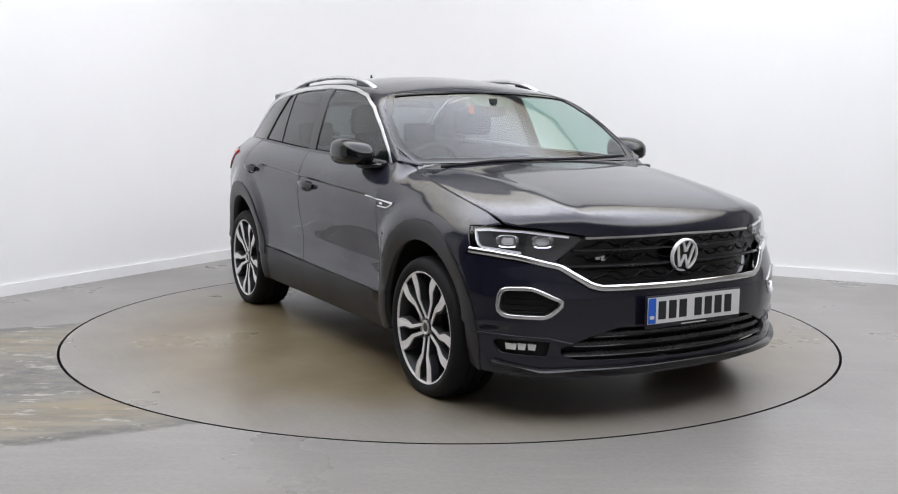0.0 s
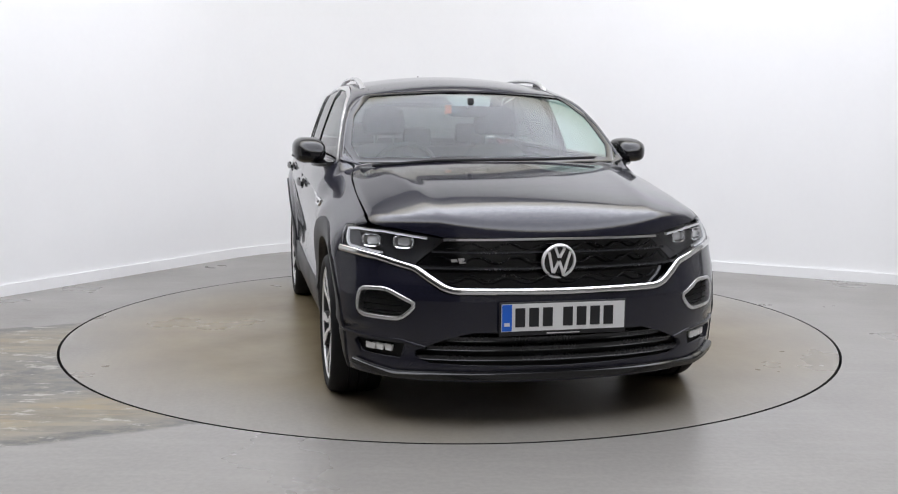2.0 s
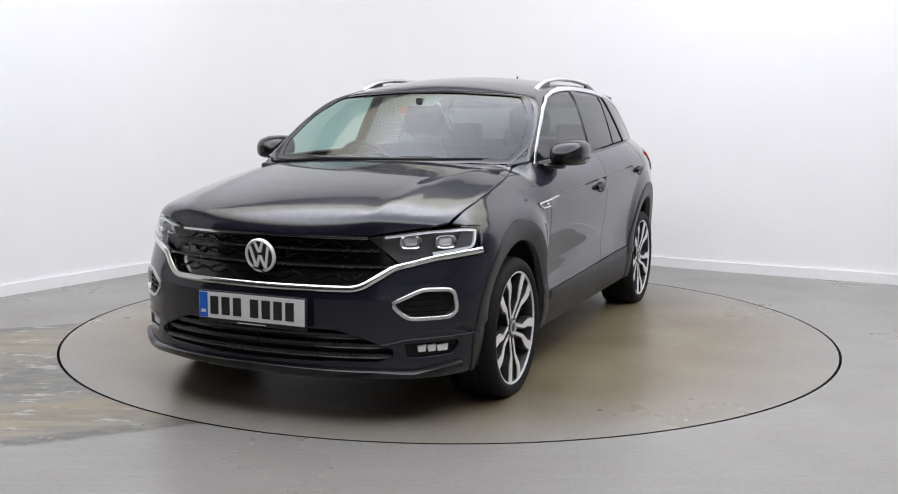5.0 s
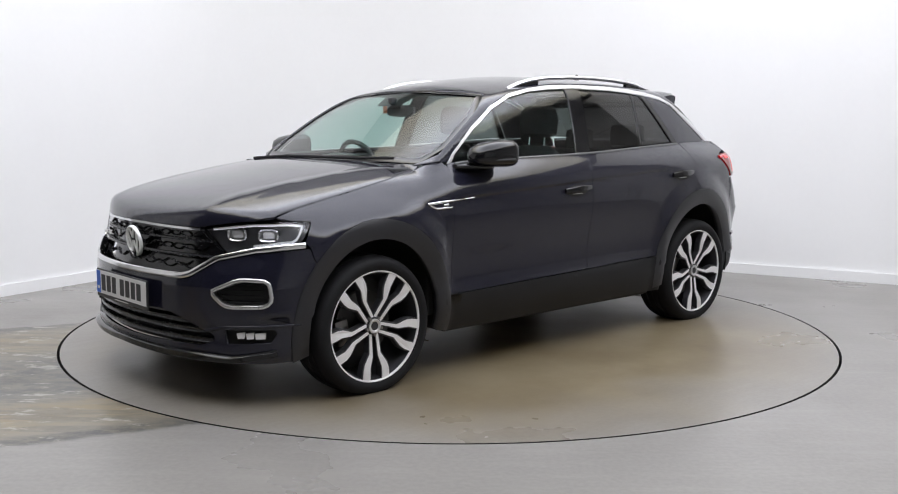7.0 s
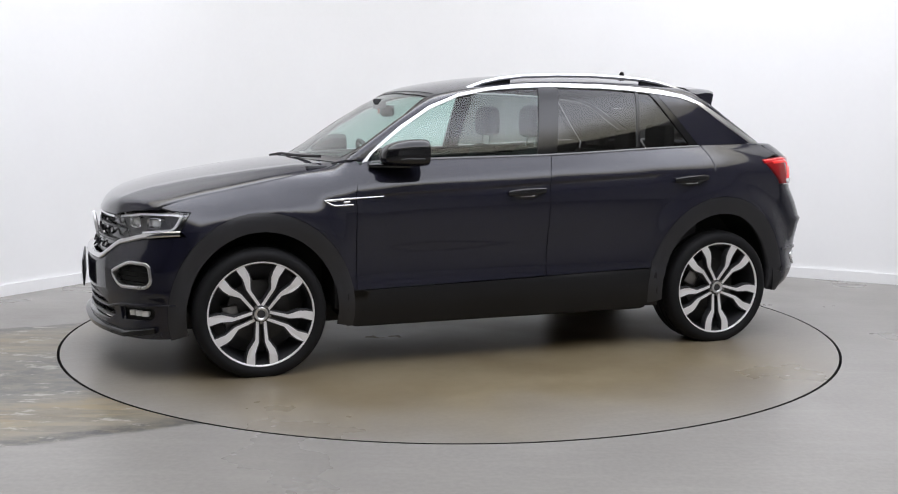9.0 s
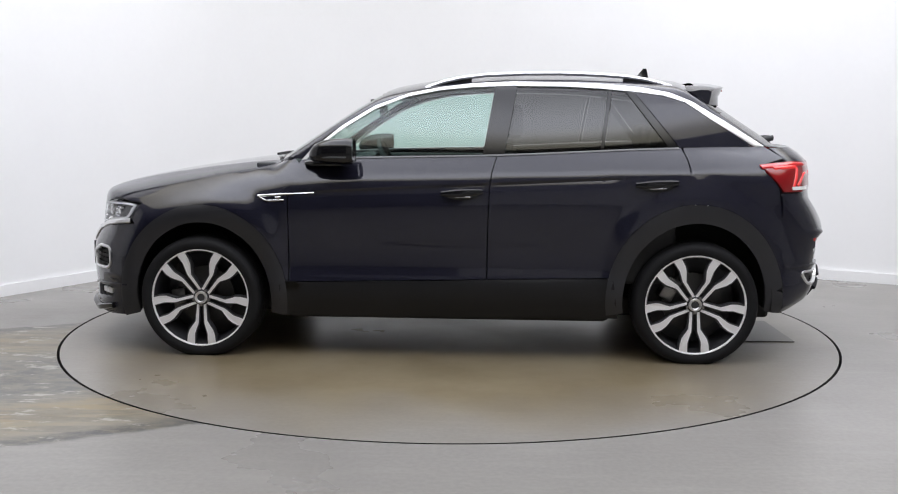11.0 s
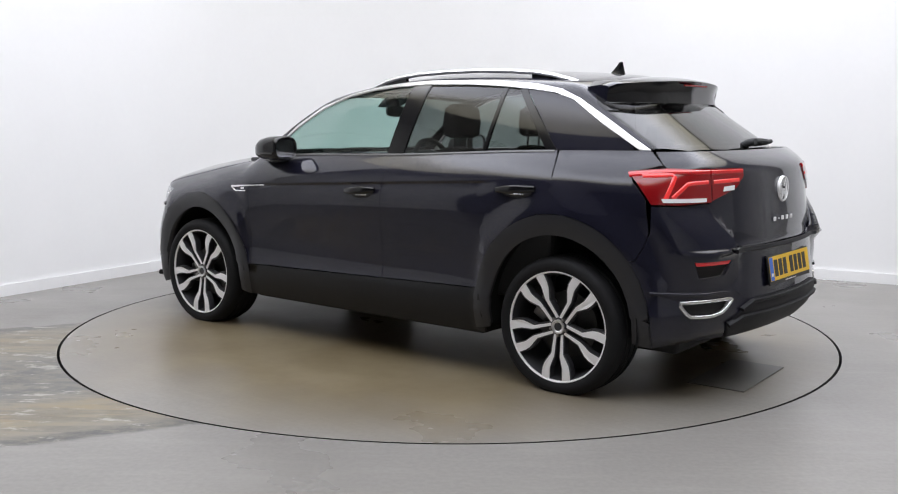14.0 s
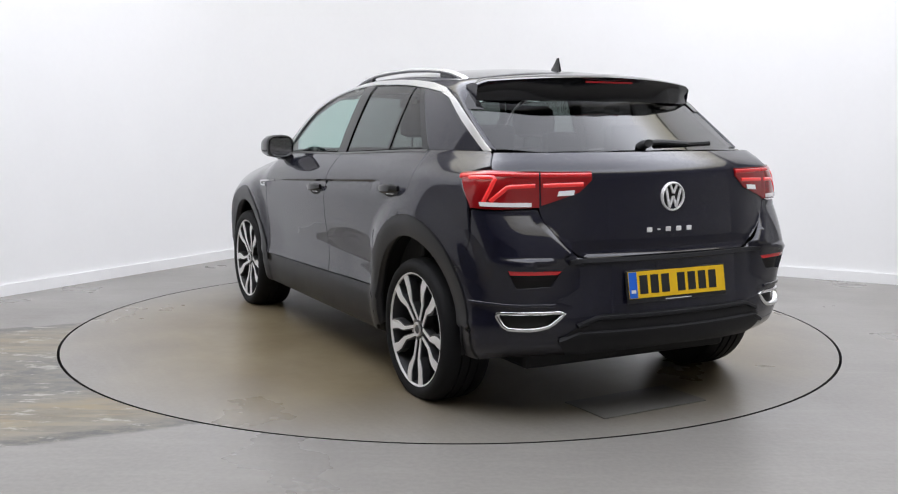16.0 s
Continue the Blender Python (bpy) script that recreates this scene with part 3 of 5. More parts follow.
def mirrored(me):
    """The same mesh on the car's other side."""
    n = len(me.vertices)
    co = np.zeros(3 * n)
    me.vertices.foreach_get("co", co)
    co = co.reshape(-1, 3) * (1, -1, 1)
    normals = [None] * n
    cn = me.corner_normals
    for l in me.loops:
        v = cn[l.index].vector
        normals[l.vertex_index] = (v[0], -v[1], v[2])
    faces = [tuple(p.vertices)[::-1] for p in me.polygons]
    out = mesh_from(me.name, co, faces, me.materials[0])
    out.normals_split_custom_set_from_vertices([v or (0, 0, 1) for v in normals])
    return out


def pair(name, parent, *args, label="", **kw):
    """The same panel on both sides of the car."""
    me = skin(name, *args, **kw)
    return place(name, me, parent, label), place(name, mirrored(me), parent, label)


def strip(name, parent, f, unroll, line, width, lift, depth, mat, label="", sides=2, closed=False, width_end=None):
    """A raised strip along a line of 3D places on the surface f."""
    flat, rays = unroll
    line = np.array(line, float)
    if closed:
        line = np.concatenate([line, line[:1]])
    q = flat(line)
    seg = np.concatenate([[0], np.cumsum(np.hypot(*np.diff(q, axis=0).T))])
    n = max(3, int(seg[-1] / 0.02))
    s = np.linspace(0, seg[-1], n + 1)
    c = np.stack([np.interp(s, seg, q[:, 0]), np.interp(s, seg, q[:, 1])], 1)
    if closed:
        c = c[:-1]
        t = np.roll(c, -1, 0) - np.roll(c, 1, 0)
    else:
        t = np.gradient(c, axis=0)
    t /= np.maximum(np.hypot(*t.T)[:, None], 1e-9)
    nn = np.stack([-t[:, 1], t[:, 0]], 1)
    w = np.interp(np.linspace(0, 1, len(c)), [0, 1], [width, width if width_end is None else width_end])[:, None]
    verts = []
    rows = []
    for off, up in ((-0.5, -depth), (-0.5, lift * 0.6), (-0.3, lift), (0.3, lift), (0.5, lift * 0.6), (0.5, -depth)):
        o, d = rays(c + nn * w * off)
        p = cast(f, o, d)
        p = p + slope(f, p) * up
        rows.append(range(len(verts), len(verts) + len(p)))
        verts += list(p)
    faces = []
    m = len(c)
    for a, b in zip(rows, rows[1:]):
        for i in range(m if closed else m - 1):
            j = (i + 1) % m
            faces.append((a[i], a[j], b[j], b[i]))
    if not closed:
        faces += [tuple(r[0] for r in rows), tuple(r[m - 1] for r in rows)[::-1]]
    bm = bmesh.new()
    vs = [bm.verts.new(v) for v in verts]
    for t in faces:
        bm.faces.new([vs[i] for i in t])
    bmesh.ops.recalc_face_normals(bm, faces=bm.faces[:])
    me = bpy.data.meshes.new(name)
    bm.to_mesh(me)
    bm.free()
    me.materials.append(mat)
    me.polygons.foreach_set("use_smooth", [True] * len(me.polygons))
    me.set_sharp_from_angle(angle=radians(50))
    obs = [place(name, me, parent, label)]
    if sides == 2:
        obs.append(place(name, flipped(me), parent, label))
    return obs


def flipped(me):
    bm = bmesh.new()
    bm.from_mesh(me)
    bmesh.ops.scale(bm, vec=(1, -1, 1), verts=bm.verts)
    bmesh.ops.reverse_faces(bm, faces=bm.faces[:])
    out = bpy.data.meshes.new(me.name)
    bm.to_mesh(out)
    bm.free()
    out.materials.append(me.materials[0])
    out.polygons.foreach_set("use_smooth", [p.use_smooth for p in me.polygons])
    out.set_sharp_from_angle(angle=radians(45))
    return out


def twin(name, make, mat, parent, label="", smooth=True):
    """A bmesh part and its mirror image on the other side."""
    ob = part(name, make, mat, parent, label, smooth)
    return ob, place(name, flipped(ob.data), parent, label)


car = new("car")
tagged(car, "black pearl compact crossover with chrome trim parked on a turntable", "car")
FA, RA = (1.28, 0.31), (-1.287, 0.33)    # middles of the wheel arches
BELT = lambda x0, x1, dz=0.0, n=10: [(x, float(BELT_Y(x)), float(BELT_Z(x)) + dz) for x in np.linspace(x0, x1, n)]
SILL = lambda x: 0.405 + (0.86 - x) * 0.025
G = 0.003


def body_panels():
    # bonnet: rear edge, shut line over the wing, lamp and grille edge
    edge = [(1.02, 0.0, 1.05), (0.99, 0.3, 1.05), (0.93, 0.55, 1.03), (0.90, 0.69, 1.01), (0.95, 0.71, 1.0), (1.133, 0.731, 0.96), (1.3, 0.741, 0.93), (1.454, 0.744, 0.90), (1.636, 0.741, 0.86), (1.742, 0.738, 0.824),
            (1.822, 0.690, 0.814), (1.90, 0.575, 0.799), (1.958, 0.455, 0.780), (2.0, 0.3, 0.780), (2.015, 0.15, 0.781), (2.02, 0.0, 0.782)]
    place("bonnet", skin("bonnet", body_low, (flat_hood, rays_hood), both(edge), step=0.03, mat=PAINT, depth=0.02), car)
    # wings
    wing = ([(0.82 + G, 0.88, 0.40), (0.82 + G, 0.88, 0.88), (0.80, 0.85, 0.98), (0.775, 0.8, 1.035), (0.80, 0.765, 1.05), (0.86, 0.72, 1.02), (0.895, 0.70, 1.01), (0.95, 0.716, 1.0), (1.133, 0.737, 0.96), (1.3, 0.747, 0.93), (1.454, 0.750, 0.90), (1.636, 0.747, 0.86), (1.742, 0.744, 0.824)]
            + [(1.695, 0.788, 0.818), (1.608, 0.822, 0.812), (1.63, 0.83, 0.775), (1.66, 0.835, 0.72)] + snapped([(1.642, 0.85, 0.703), (1.632, 0.86, 0.655)] + arc(*FA, 0.452, 41, 168, 0.88)))
    pair("front_wing", car, body_low, ROLL, wing, step=0.03, mat=PAINT)
    door = ([(0.82 - G, 0.88, SILL(0.82)), (0.82 - G, 0.88, 0.88), (0.80, 0.85, 0.98), (0.765, 0.8, 1.036)] + BELT(0.75, -0.262) + [(-0.235, 0.86, 0.99), (-0.223, 0.88, 0.9), (-0.215, 0.88, 0.6), (-0.213, 0.88, SILL(-0.21))])
    crease = lambda d: [(x, 0.88, 0.875 + (0.81 - x) * 0.053 - d) for x in np.arange(-1.2, 0.86, 0.02)]
    folds = [crease(d) for d in (0.004, -0.006, 0.0008, 0.0092, 0.013, 0.03, 0.05)]
    doors = pair("front_door", car, body_low, SIDE, door, step=0.03, mat=PAINT, lines=folds)
    rdoor = ([(-0.221, 0.88, SILL(-0.22)), (-0.221, 0.88, 0.6), (-0.229, 0.88, 0.9), (-0.241, 0.86, 0.99)] + BELT(-0.268, -1.21) + [(-1.235, 0.8, 1.05), (-1.246, 0.83, 0.984), (-1.235, 0.86, 0.9), (-1.2, 0.88, 0.838)]
             + arc(*RA, 0.459, 78, 17, 0.88, 12) + [(-0.85, 0.88, SILL(-0.85))])
    rdoors = pair("rear_door", car, body_low, SIDE, rdoor, step=0.03, mat=PAINT, lines=folds)
    quarter = (BELT(-1.222, -1.64, 0, 8) + [(-1.66, 0.69, 1.115), (-1.70, 0.71, 1.075), (-1.735, 0.73, 1.05), (-1.615, 0.8, 1.037), (-1.63, 0.8, 0.98), (-1.70, 0.795, 0.893), (-1.72, 0.82, 0.775)] + snapped([(-1.70, 0.83, 0.706), (-1.672, 0.85, 0.652)]
               + arc(*RA, 0.459, 141, 80, 0.88, 14)) + [(-1.206, 0.88, 0.838), (-1.241, 0.86, 0.9), (-1.252, 0.83, 0.984), (-1.241, 0.8, 1.05)])
    pair("rear_wing", car, body_low, ROLL, quarter, step=0.03, mat=PAINT)
    sill = [(0.87, 0.87, 0.225), (0.87, 0.88, 0.40)] + [(x, 0.88, SILL(x) - 0.006) for x in (0.83, 0.3, -0.3, -0.84)] + [(-0.87, 0.88, 0.43), (-0.895, 0.87, 0.235)]
    pair("sill", car, body_low, SIDE, sill, step=0.04, lift=0.005, mat=SILL_BLACK, label="black plastic sill cladding")
    for (cx, cz), ro, ri, lab in ((FA, 0.449, 0.368, "front"), (RA, 0.456, 0.372, "rear")):
        a1 = 191 if lab == "front" else 188
        a0 = -14 if lab == "front" else -10
        loop = arc(cx, cz, ro, a0, a1, 0.88, 30) + arc(cx, cz, ri, a1, a0, 0.88, 30)
        pair("wheel_arch_trim", car, body_low, SIDE, loop, step=0.035, lift=0.006, depth=0.05, mat=ARCH_TRIM, label="satin dark grey wheel arch trim")


def upper():
    trim_lo = [(0.742, 1.036), (0.709, 1.08), (0.549, 1.203), (0.383, 1.307), (0.213, 1.374), (0.043, 1.408), (-0.124, 1.424), (-0.337, 1.433), (-0.64, 1.428), (-0.818, 1.418), (-0.999, 1.40), (-1.13, 1.383), (-1.24, 1.349), (-1.39, 1.25), (-1.505, 1.18), (-1.60, 1.122)]
    trim_hi = [(0.766, 1.036), (0.723, 1.083), (0.557, 1.216), (0.385, 1.321), (0.207, 1.387), (0.037, 1.421), (-0.134, 1.443), (-0.344, 1.452), (-0.64, 1.448), (-0.83, 1.44), (-1.011, 1.425), (-1.16, 1.398), (-1.275, 1.352), (-1.445, 1.252), (-1.57, 1.172), (-1.65, 1.123)]
    lo, hi = pchip(trim_lo), pchip(trim_hi)
    frame3 = lambda c, y=0.7: [(x, y, z) for x, z in c]
    pair("window_trim", car, body_up, SIDE, frame3(trim_lo) + frame3(trim_hi[::-1]), step=0.03, lift=0.004, depth=0.008, mat=SATIN, label="satin chrome strip over the side windows")
    base = lambda x: float(BELT_Z(x)) + 0.003
    top = lambda x: float(lo(x)) - 0.004
    def zone(x0, x1, x2, x3, lift0=0.006):
        """From x0..x1 on the belt to x2..x3 under the trim."""
        return ([(x, 0.75, base(x) + lift0) for x in np.linspace(x0, x1, 8)] + [(x, 0.7, top(x)) for x in np.linspace(x3, x2, 14)])
    g1 = zone(0.70, -0.185, 0.735, -0.245)
    pair("front_window", car, body_up, SIDE, [(0.715, 0.75, 1.05)] + g1[:-1], step=0.045, lift=-0.006, depth=0.003, mat=GLASS, label="lightly tinted side window")
    pair("door_pillar", car, body_up, SIDE, zone(-0.189, -0.30, -0.249, -0.366, 0.0), step=0.04, lift=0.0, mat=GLOSS_BLACK, label="gloss black centre pillar")
    pair("rear_window", car, body_up, SIDE, zone(-0.304, -0.795, -0.37, -0.84), step=0.045, lift=-0.006, depth=0.003, mat=PRIVACY, label="dark privacy glass side window")
    pair("window_divider", car, body_up, SIDE, zone(-0.797, -0.815, -0.842, -0.86), step=0.03, lift=-0.002, mat=GLOSS_BLACK)
    pair("quarter_window", car, body_up, SIDE, zone(-0.818, -1.145, -0.863, -0.93), step=0.045, lift=-0.006, depth=0.003, mat=PRIVACY, label="dark privacy glass quarter window")
    pair("window_frame", car, body_up, SIDE, zone(-1.148, -1.2, -0.933, -0.975, 0.0), step=0.03, lift=0.001, mat=GLOSS_BLACK)
    pair("rear_pillar", car, body_up, SIDE, zone(-1.206, -1.57, -0.981, -1.57, 0.0), step=0.035, mat=PAINT)
    # waist strip under the windows
    strip("waist_strip", car, body_low, SIDE, [(x, 0.8, float(BELT_Z(x)) - 0.004) for x in np.linspace(0.72, -1.2, 24)], 0.010, 0.004, 0.01, DARK_SATIN, "dark satin waist strip")
    # roof with its cant rails and windscreen pillars
    roof = [(0.385, 0.0, 1.4), (0.365, 0.3, 1.4), (0.325, 0.5, 1.4), (0.315, 0.56, 1.4), (0.15, 0.545, 1.4), (-0.3, 0.545, 1.4), (-0.9, 0.54, 1.4), (-1.25, 0.53, 1.4), (-1.33, 0.4, 1.4), (-1.36, 0.0, 1.4)]
    place("roof", skin("roof", body_up, TOP, both(roof), step=0.04, mat=PAINT), car)
    cant = [(x, 0.7, float(hi(x)) + 0.002) for x in np.linspace(0.76, -1.63, 50)]
    o, d = rays_side(flat_side(np.array(cant)))
    outer = cast(body_up, o, d)
    inner = [(0.90, 0.72, 1.045)] + [glass_edge(z, 0.014) for z in (1.08, 1.14, 1.2, 1.26, 1.31)] + [(0.318, 0.585, 1.405), (0.318, 0.564, 1.41), (0.15, 0.549, 1.46), (-0.3, 0.549, 1.48), (-0.9, 0.544, 1.47), (-1.25, 0.534, 1.45), (-1.30, 0.58, 1.4)] + [glass_edge(z, 0.008, True) for z in (1.335, 1.27, 1.2, 1.13)]
    loop = [tuple(p) for p in outer] + inner[::-1]
    pair("cant_rail", car, body_up, (flat_cant, rays_cant), loop, step=0.014, lift=0.002, mat=PAINT, label="black painted roof side and windscreen pillar")
    screen = [(0.985, 0.0, 1.04), (0.955, 0.35, 1.04), (0.90, 0.6, 1.042), (0.885, 0.70, 1.047)] + [glass_edge(z, 0.018) for z in (1.08, 1.14, 1.2, 1.26, 1.31)] + [(0.318, 0.568, 1.402), (0.33, 0.5, 1.405), (0.37, 0.3, 1.415), (0.39, 0.0, 1.418)]
    place("windscreen", skin("windscreen", body_up, TOP, both(screen), step=0.03, lift=-0.007, depth=0.003, mat=GLASS), car, "large green-tinted windscreen")
    foot = [(0.94, 0.35, 1.06), (0.885, 0.6, 1.066), (0.862, 0.675, 1.07)] + [glass_edge(z, 0.03) for z in (1.12, 1.2, 1.28)] + [(0.335, 0.555, 1.40), (0.375, 0.3, 1.412)]
    strip("screen_border", car, body_up, TOP, both([(0.968, 0.0, 1.06)] + foot + [(0.385, 0.0, 1.415)]), 0.036, -0.004, 0.008, GLOSS_BLACK, "black border round the windscreen", sides=1, closed=True)
    rear = [(-1.50, 0.0, 1.34), (-1.47, 0.35, 1.34), (-1.39, 0.58, 1.33)] + [glass_edge(z, 0.012, True) for z in (1.325, 1.27, 1.2, 1.135)] + [(-1.75, 0.5, 1.13), (-1.82, 0.25, 1.13), (-1.84, 0.0, 1.13)]
    place("rear_screen", skin("rear_screen", body_up, TOP, both(rear), step=0.05, lift=-0.003, depth=0.003, mat=REAR_GLASS), car, "dark tinted rear window")


def flat_hood(p):
    return np.stack([0.7 * np.arctan2(p[:, 2] - 0.55, p[:, 0] - 1.25), p[:, 1]], 1)


def rays_hood(q):
    a = q[:, 0] / 0.7
    d = np.stack([np.cos(a), np.zeros(len(q)), np.sin(a)], 1)
    return np.stack([np.full(len(q), 1.25), q[:, 1], np.full(len(q), 0.55)], 1) + d * 1.3, -d


def flat_cant(p):
    return np.stack([p[:, 0], 0.6 * np.arctan2(p[:, 2] - 0.85, p[:, 1] - 0.05)], 1)


def rays_cant(q):
    a = q[:, 1] / 0.6
    d = np.stack([np.zeros(len(q)), np.cos(a), np.sin(a)], 1)
    return np.stack([q[:, 0], np.full(len(q), 0.05), np.full(len(q), 0.85)], 1) + d * 1.2, -d


body_panels()
upper()


def superloft(sections, n=28, power=2.6):
    """Skins over sections (x, y, z, half width, half height), each a rounded rectangle across x."""
    bm = bmesh.new()
    rings = []
    for x, y, z, w, h in sections:
        ring = []
        for k in range(n):
            a = k * math.tau / n
            c, s = math.cos(a), math.sin(a)
            ring.append(bm.verts.new((x, y + w * math.copysign(abs(c) ** (2 / power), c), z + h * math.copysign(abs(s) ** (2 / power), s))))
        rings.append(ring)
    for a, b in zip(rings, rings[1:]):
        for k in range(n):
            bm.faces.new((a[k], a[(k + 1) % n], b[(k + 1) % n], b[k]))
    bm.faces.new(rings[0])
    bm.faces.new(rings[-1][::-1])
    bmesh.ops.recalc_face_normals(bm, faces=bm.faces[:])
    return bm


# ---- front end ----
def emblem(parent, m, radius):
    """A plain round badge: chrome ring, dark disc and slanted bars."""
    ring = lathe([(radius, -0.008), (radius, 0.002), (radius * 0.95, 0.007), (radius * 0.88, 0.007), (radius * 0.84, 0.0), (radius * 0.84, -0.008)], 48)
    ring.transform(m)
    badge = part("emblem", ring, SILVER, parent, "round chrome emblem", True)
    disc = lathe([(0.0005, -0.001), (radius * 0.86, -0.002), (radius * 0.86, -0.01)], 32)
    disc.transform(m)
    part("emblem_disc", disc, GLOSS_BLACK, badge, "", True)
    w = radius * 0.075
    for x0, z0, x1, z1 in ((-0.62, 0.56, -0.3, -0.74), (-0.3, -0.74, -0.02, 0.02), (0.02, 0.02, 0.3, -0.74), (0.3, -0.74, 0.62, 0.56), (-0.27, 0.80, -0.02, 0.22), (0.27, 0.80, 0.02, 0.22)):
        a, b = Vector((x0, 0, z0)) * radius, Vector((x1, 0, z1)) * radius
        d = (b - a).normalized()
        n = Vector((-d.z, 0, d.x)) * w
        bm = prism([((a + n).x, (a + n).z), ((b + n).x, (b + n).z), ((b - n).x, (b - n).z), ((a - n).x, (a - n).z)], 0.006)
        bm.transform(m @ pose(0, 0.0055, 0))
        part("emblem_bar", bm, SILVER, badge)
    return badge


def number_plate(m, face, parent):
    """A plate 520 mm by 111 mm, drawn in its own xz plane with its face towards +y; the characters are plain bars."""
    bm = box(-0.268, 0.268, -0.012, -0.004, -0.075, 0.062, 0.003)
    bm.transform(m)
    holder = part("number_plate", bm, PLATE_BLACK, parent, "number plate in a black holder")
    def add(name, x0, x1, z0, z1, y, mat):
        b = box(x0, x1, y - 0.002, y, z0, z1)
        b.transform(m)
        return part(name, b, mat, holder)
    add("plate_face", -0.26, 0.26, -0.0555, 0.0555, 0.0, face)
    add("plate_band", 0.217, 0.258, -0.0535, 0.0535, 0.0012, PLATE_BLUE)
    add("band_mark", 0.226, 0.249, -0.034, -0.020, 0.002, PLATE_WHITE)
    x = 0.203
    for i in range(7):
        add("plate_bar", x - 0.041, x, -0.0385, 0.0385, 0.0014, PLATE_BLACK)
        x -= 0.0575 if i != 2 else 0.085
    add("holder_mark", -0.07, 0.07, -0.0695, -0.0655, -0.003, PLATE_WHITE)
    return holder


def front_end():
    half = ([(2.06, 0.0, 0.553), (1.98, 0.42, 0.553), (1.965, 0.455, 0.562), (1.915, 0.57, 0.638), (1.826, 0.72, 0.674), (1.66, 0.845, 0.695)] + snapped([(1.646, 0.85, 0.697), (1.636, 0.862, 0.652)]
            + arc(*FA, 0.453, 40, -13, 0.87, 10)) + [(1.73, 0.84, 0.205), (1.85, 0.77, 0.197), (2.0, 0.55, 0.192), (2.07, 0.0, 0.19)])
    fog = [(1.823, 0.80, 0.562), (1.90, 0.69, 0.567), (1.985, 0.588, 0.512), (1.975, 0.60, 0.49), (1.95, 0.645, 0.446), (1.84, 0.79, 0.45), (1.815, 0.81, 0.475)]
    lower = [(2.07, 0.0, 0.402), (2.05, 0.36, 0.402), (2.0, 0.46, 0.37), (1.955, 0.58, 0.318), (1.96, 0.585, 0.296), (1.98, 0.52, 0.268), (2.07, 0.0, 0.258)]
    slot = [(1.93, 0.615, 0.345), (1.80, 0.80, 0.352), (1.79, 0.815, 0.335), (1.81, 0.79, 0.290), (1.93, 0.635, 0.282)]
    low = both(lower)
    fogs = [round_loop(fog, 0.03), round_loop([(x, -y, z) for x, y, z in fog], 0.03)]
    slots = [slot, [(x, -y, z) for x, y, z in slot]]
    bumper = place("front_bumper", skin("front_bumper", body_low, NOSE, both(half), [low] + fogs + slots, step=0.03, mat=PAINT, depth=0.035), car)
    # lower grille
    place("lower_grille", skin("lower_grille", body_low, NOSE, low, step=0.06, lift=-0.045, depth=0.01, mat=DARK), bumper)
    for z, w, y in ((0.372, 0.020, 0.44), (0.333, 0.018, 0.53), (0.293, 0.018, 0.575)):
        strip("grille_bar", bumper, body_low, NOSE, [(1.97, -y, z), (2.07, 0, z), (1.97, y, z)], w, -0.010, 0.05, GRILLE, sides=1)
    # the lip under the bumper
    strip("splitter", bumper, body_low, NOSE, [(1.78, -0.80, 0.252), (1.93, -0.66, 0.218), (2.0, -0.52, 0.226), (2.08, 0, 0.232), (2.0, 0.52, 0.226), (1.93, 0.66, 0.218), (1.78, 0.80, 0.252)], 0.028, 0.022, 0.02, GLOSS_BLACK, "gloss black lip", sides=1)
    strip("bumper_crease", bumper, body_low, NOSE, [(1.70, 0.86, 0.372), (1.80, 0.81, 0.368), (1.93, 0.63, 0.358), (1.98, 0.54, 0.335)], 0.012, 0.006, 0.01, PAINT)
    # chrome framed side intakes and the small lamps under them
    for s, lp in ((1, fogs[0]), (-1, fogs[1])):
        intake = place("side_intake", skin("side_intake", body_low, NOSE, lp, step=0.05, lift=-0.028, depth=0.005, mat=DARK), bumper, "black meshed side intake")
        strip("intake_frame", intake, body_low, NOSE, lp, 0.015, 0.006, 0.03, SATIN, "satin chrome frame", sides=1, closed=True)
        for k in range(4):
            z = 0.475 + 0.024 * k
            strip("intake_rib", intake, body_low, NOSE, [(1.83, s * 0.785, z), (1.955, s * 0.625, z)], 0.004, -0.018, 0.01, PLASTIC, sides=1)
    pair("lamp_recess", bumper, body_low, NOSE, slot, step=0.05, lift=-0.03, depth=0.005, mat=DARK)
    for y, w in ((0.735, 0.045), (0.70, 0.03), (0.668, 0.03)):
        x = 1.94 - (y - 0.6) * 0.85
        pair("fog_lamp", bumper, body_low, NOSE, [(x, y - w / 2 + 0.006, 0.306), (x - 0.02, y + w / 2 - 0.004, 0.308), (x - 0.02, y + w / 2, 0.334), (x, y - w / 2, 0.330)], step=0.03, lift=-0.012, mat=WHITE_LENS, label="clear fog lamp")
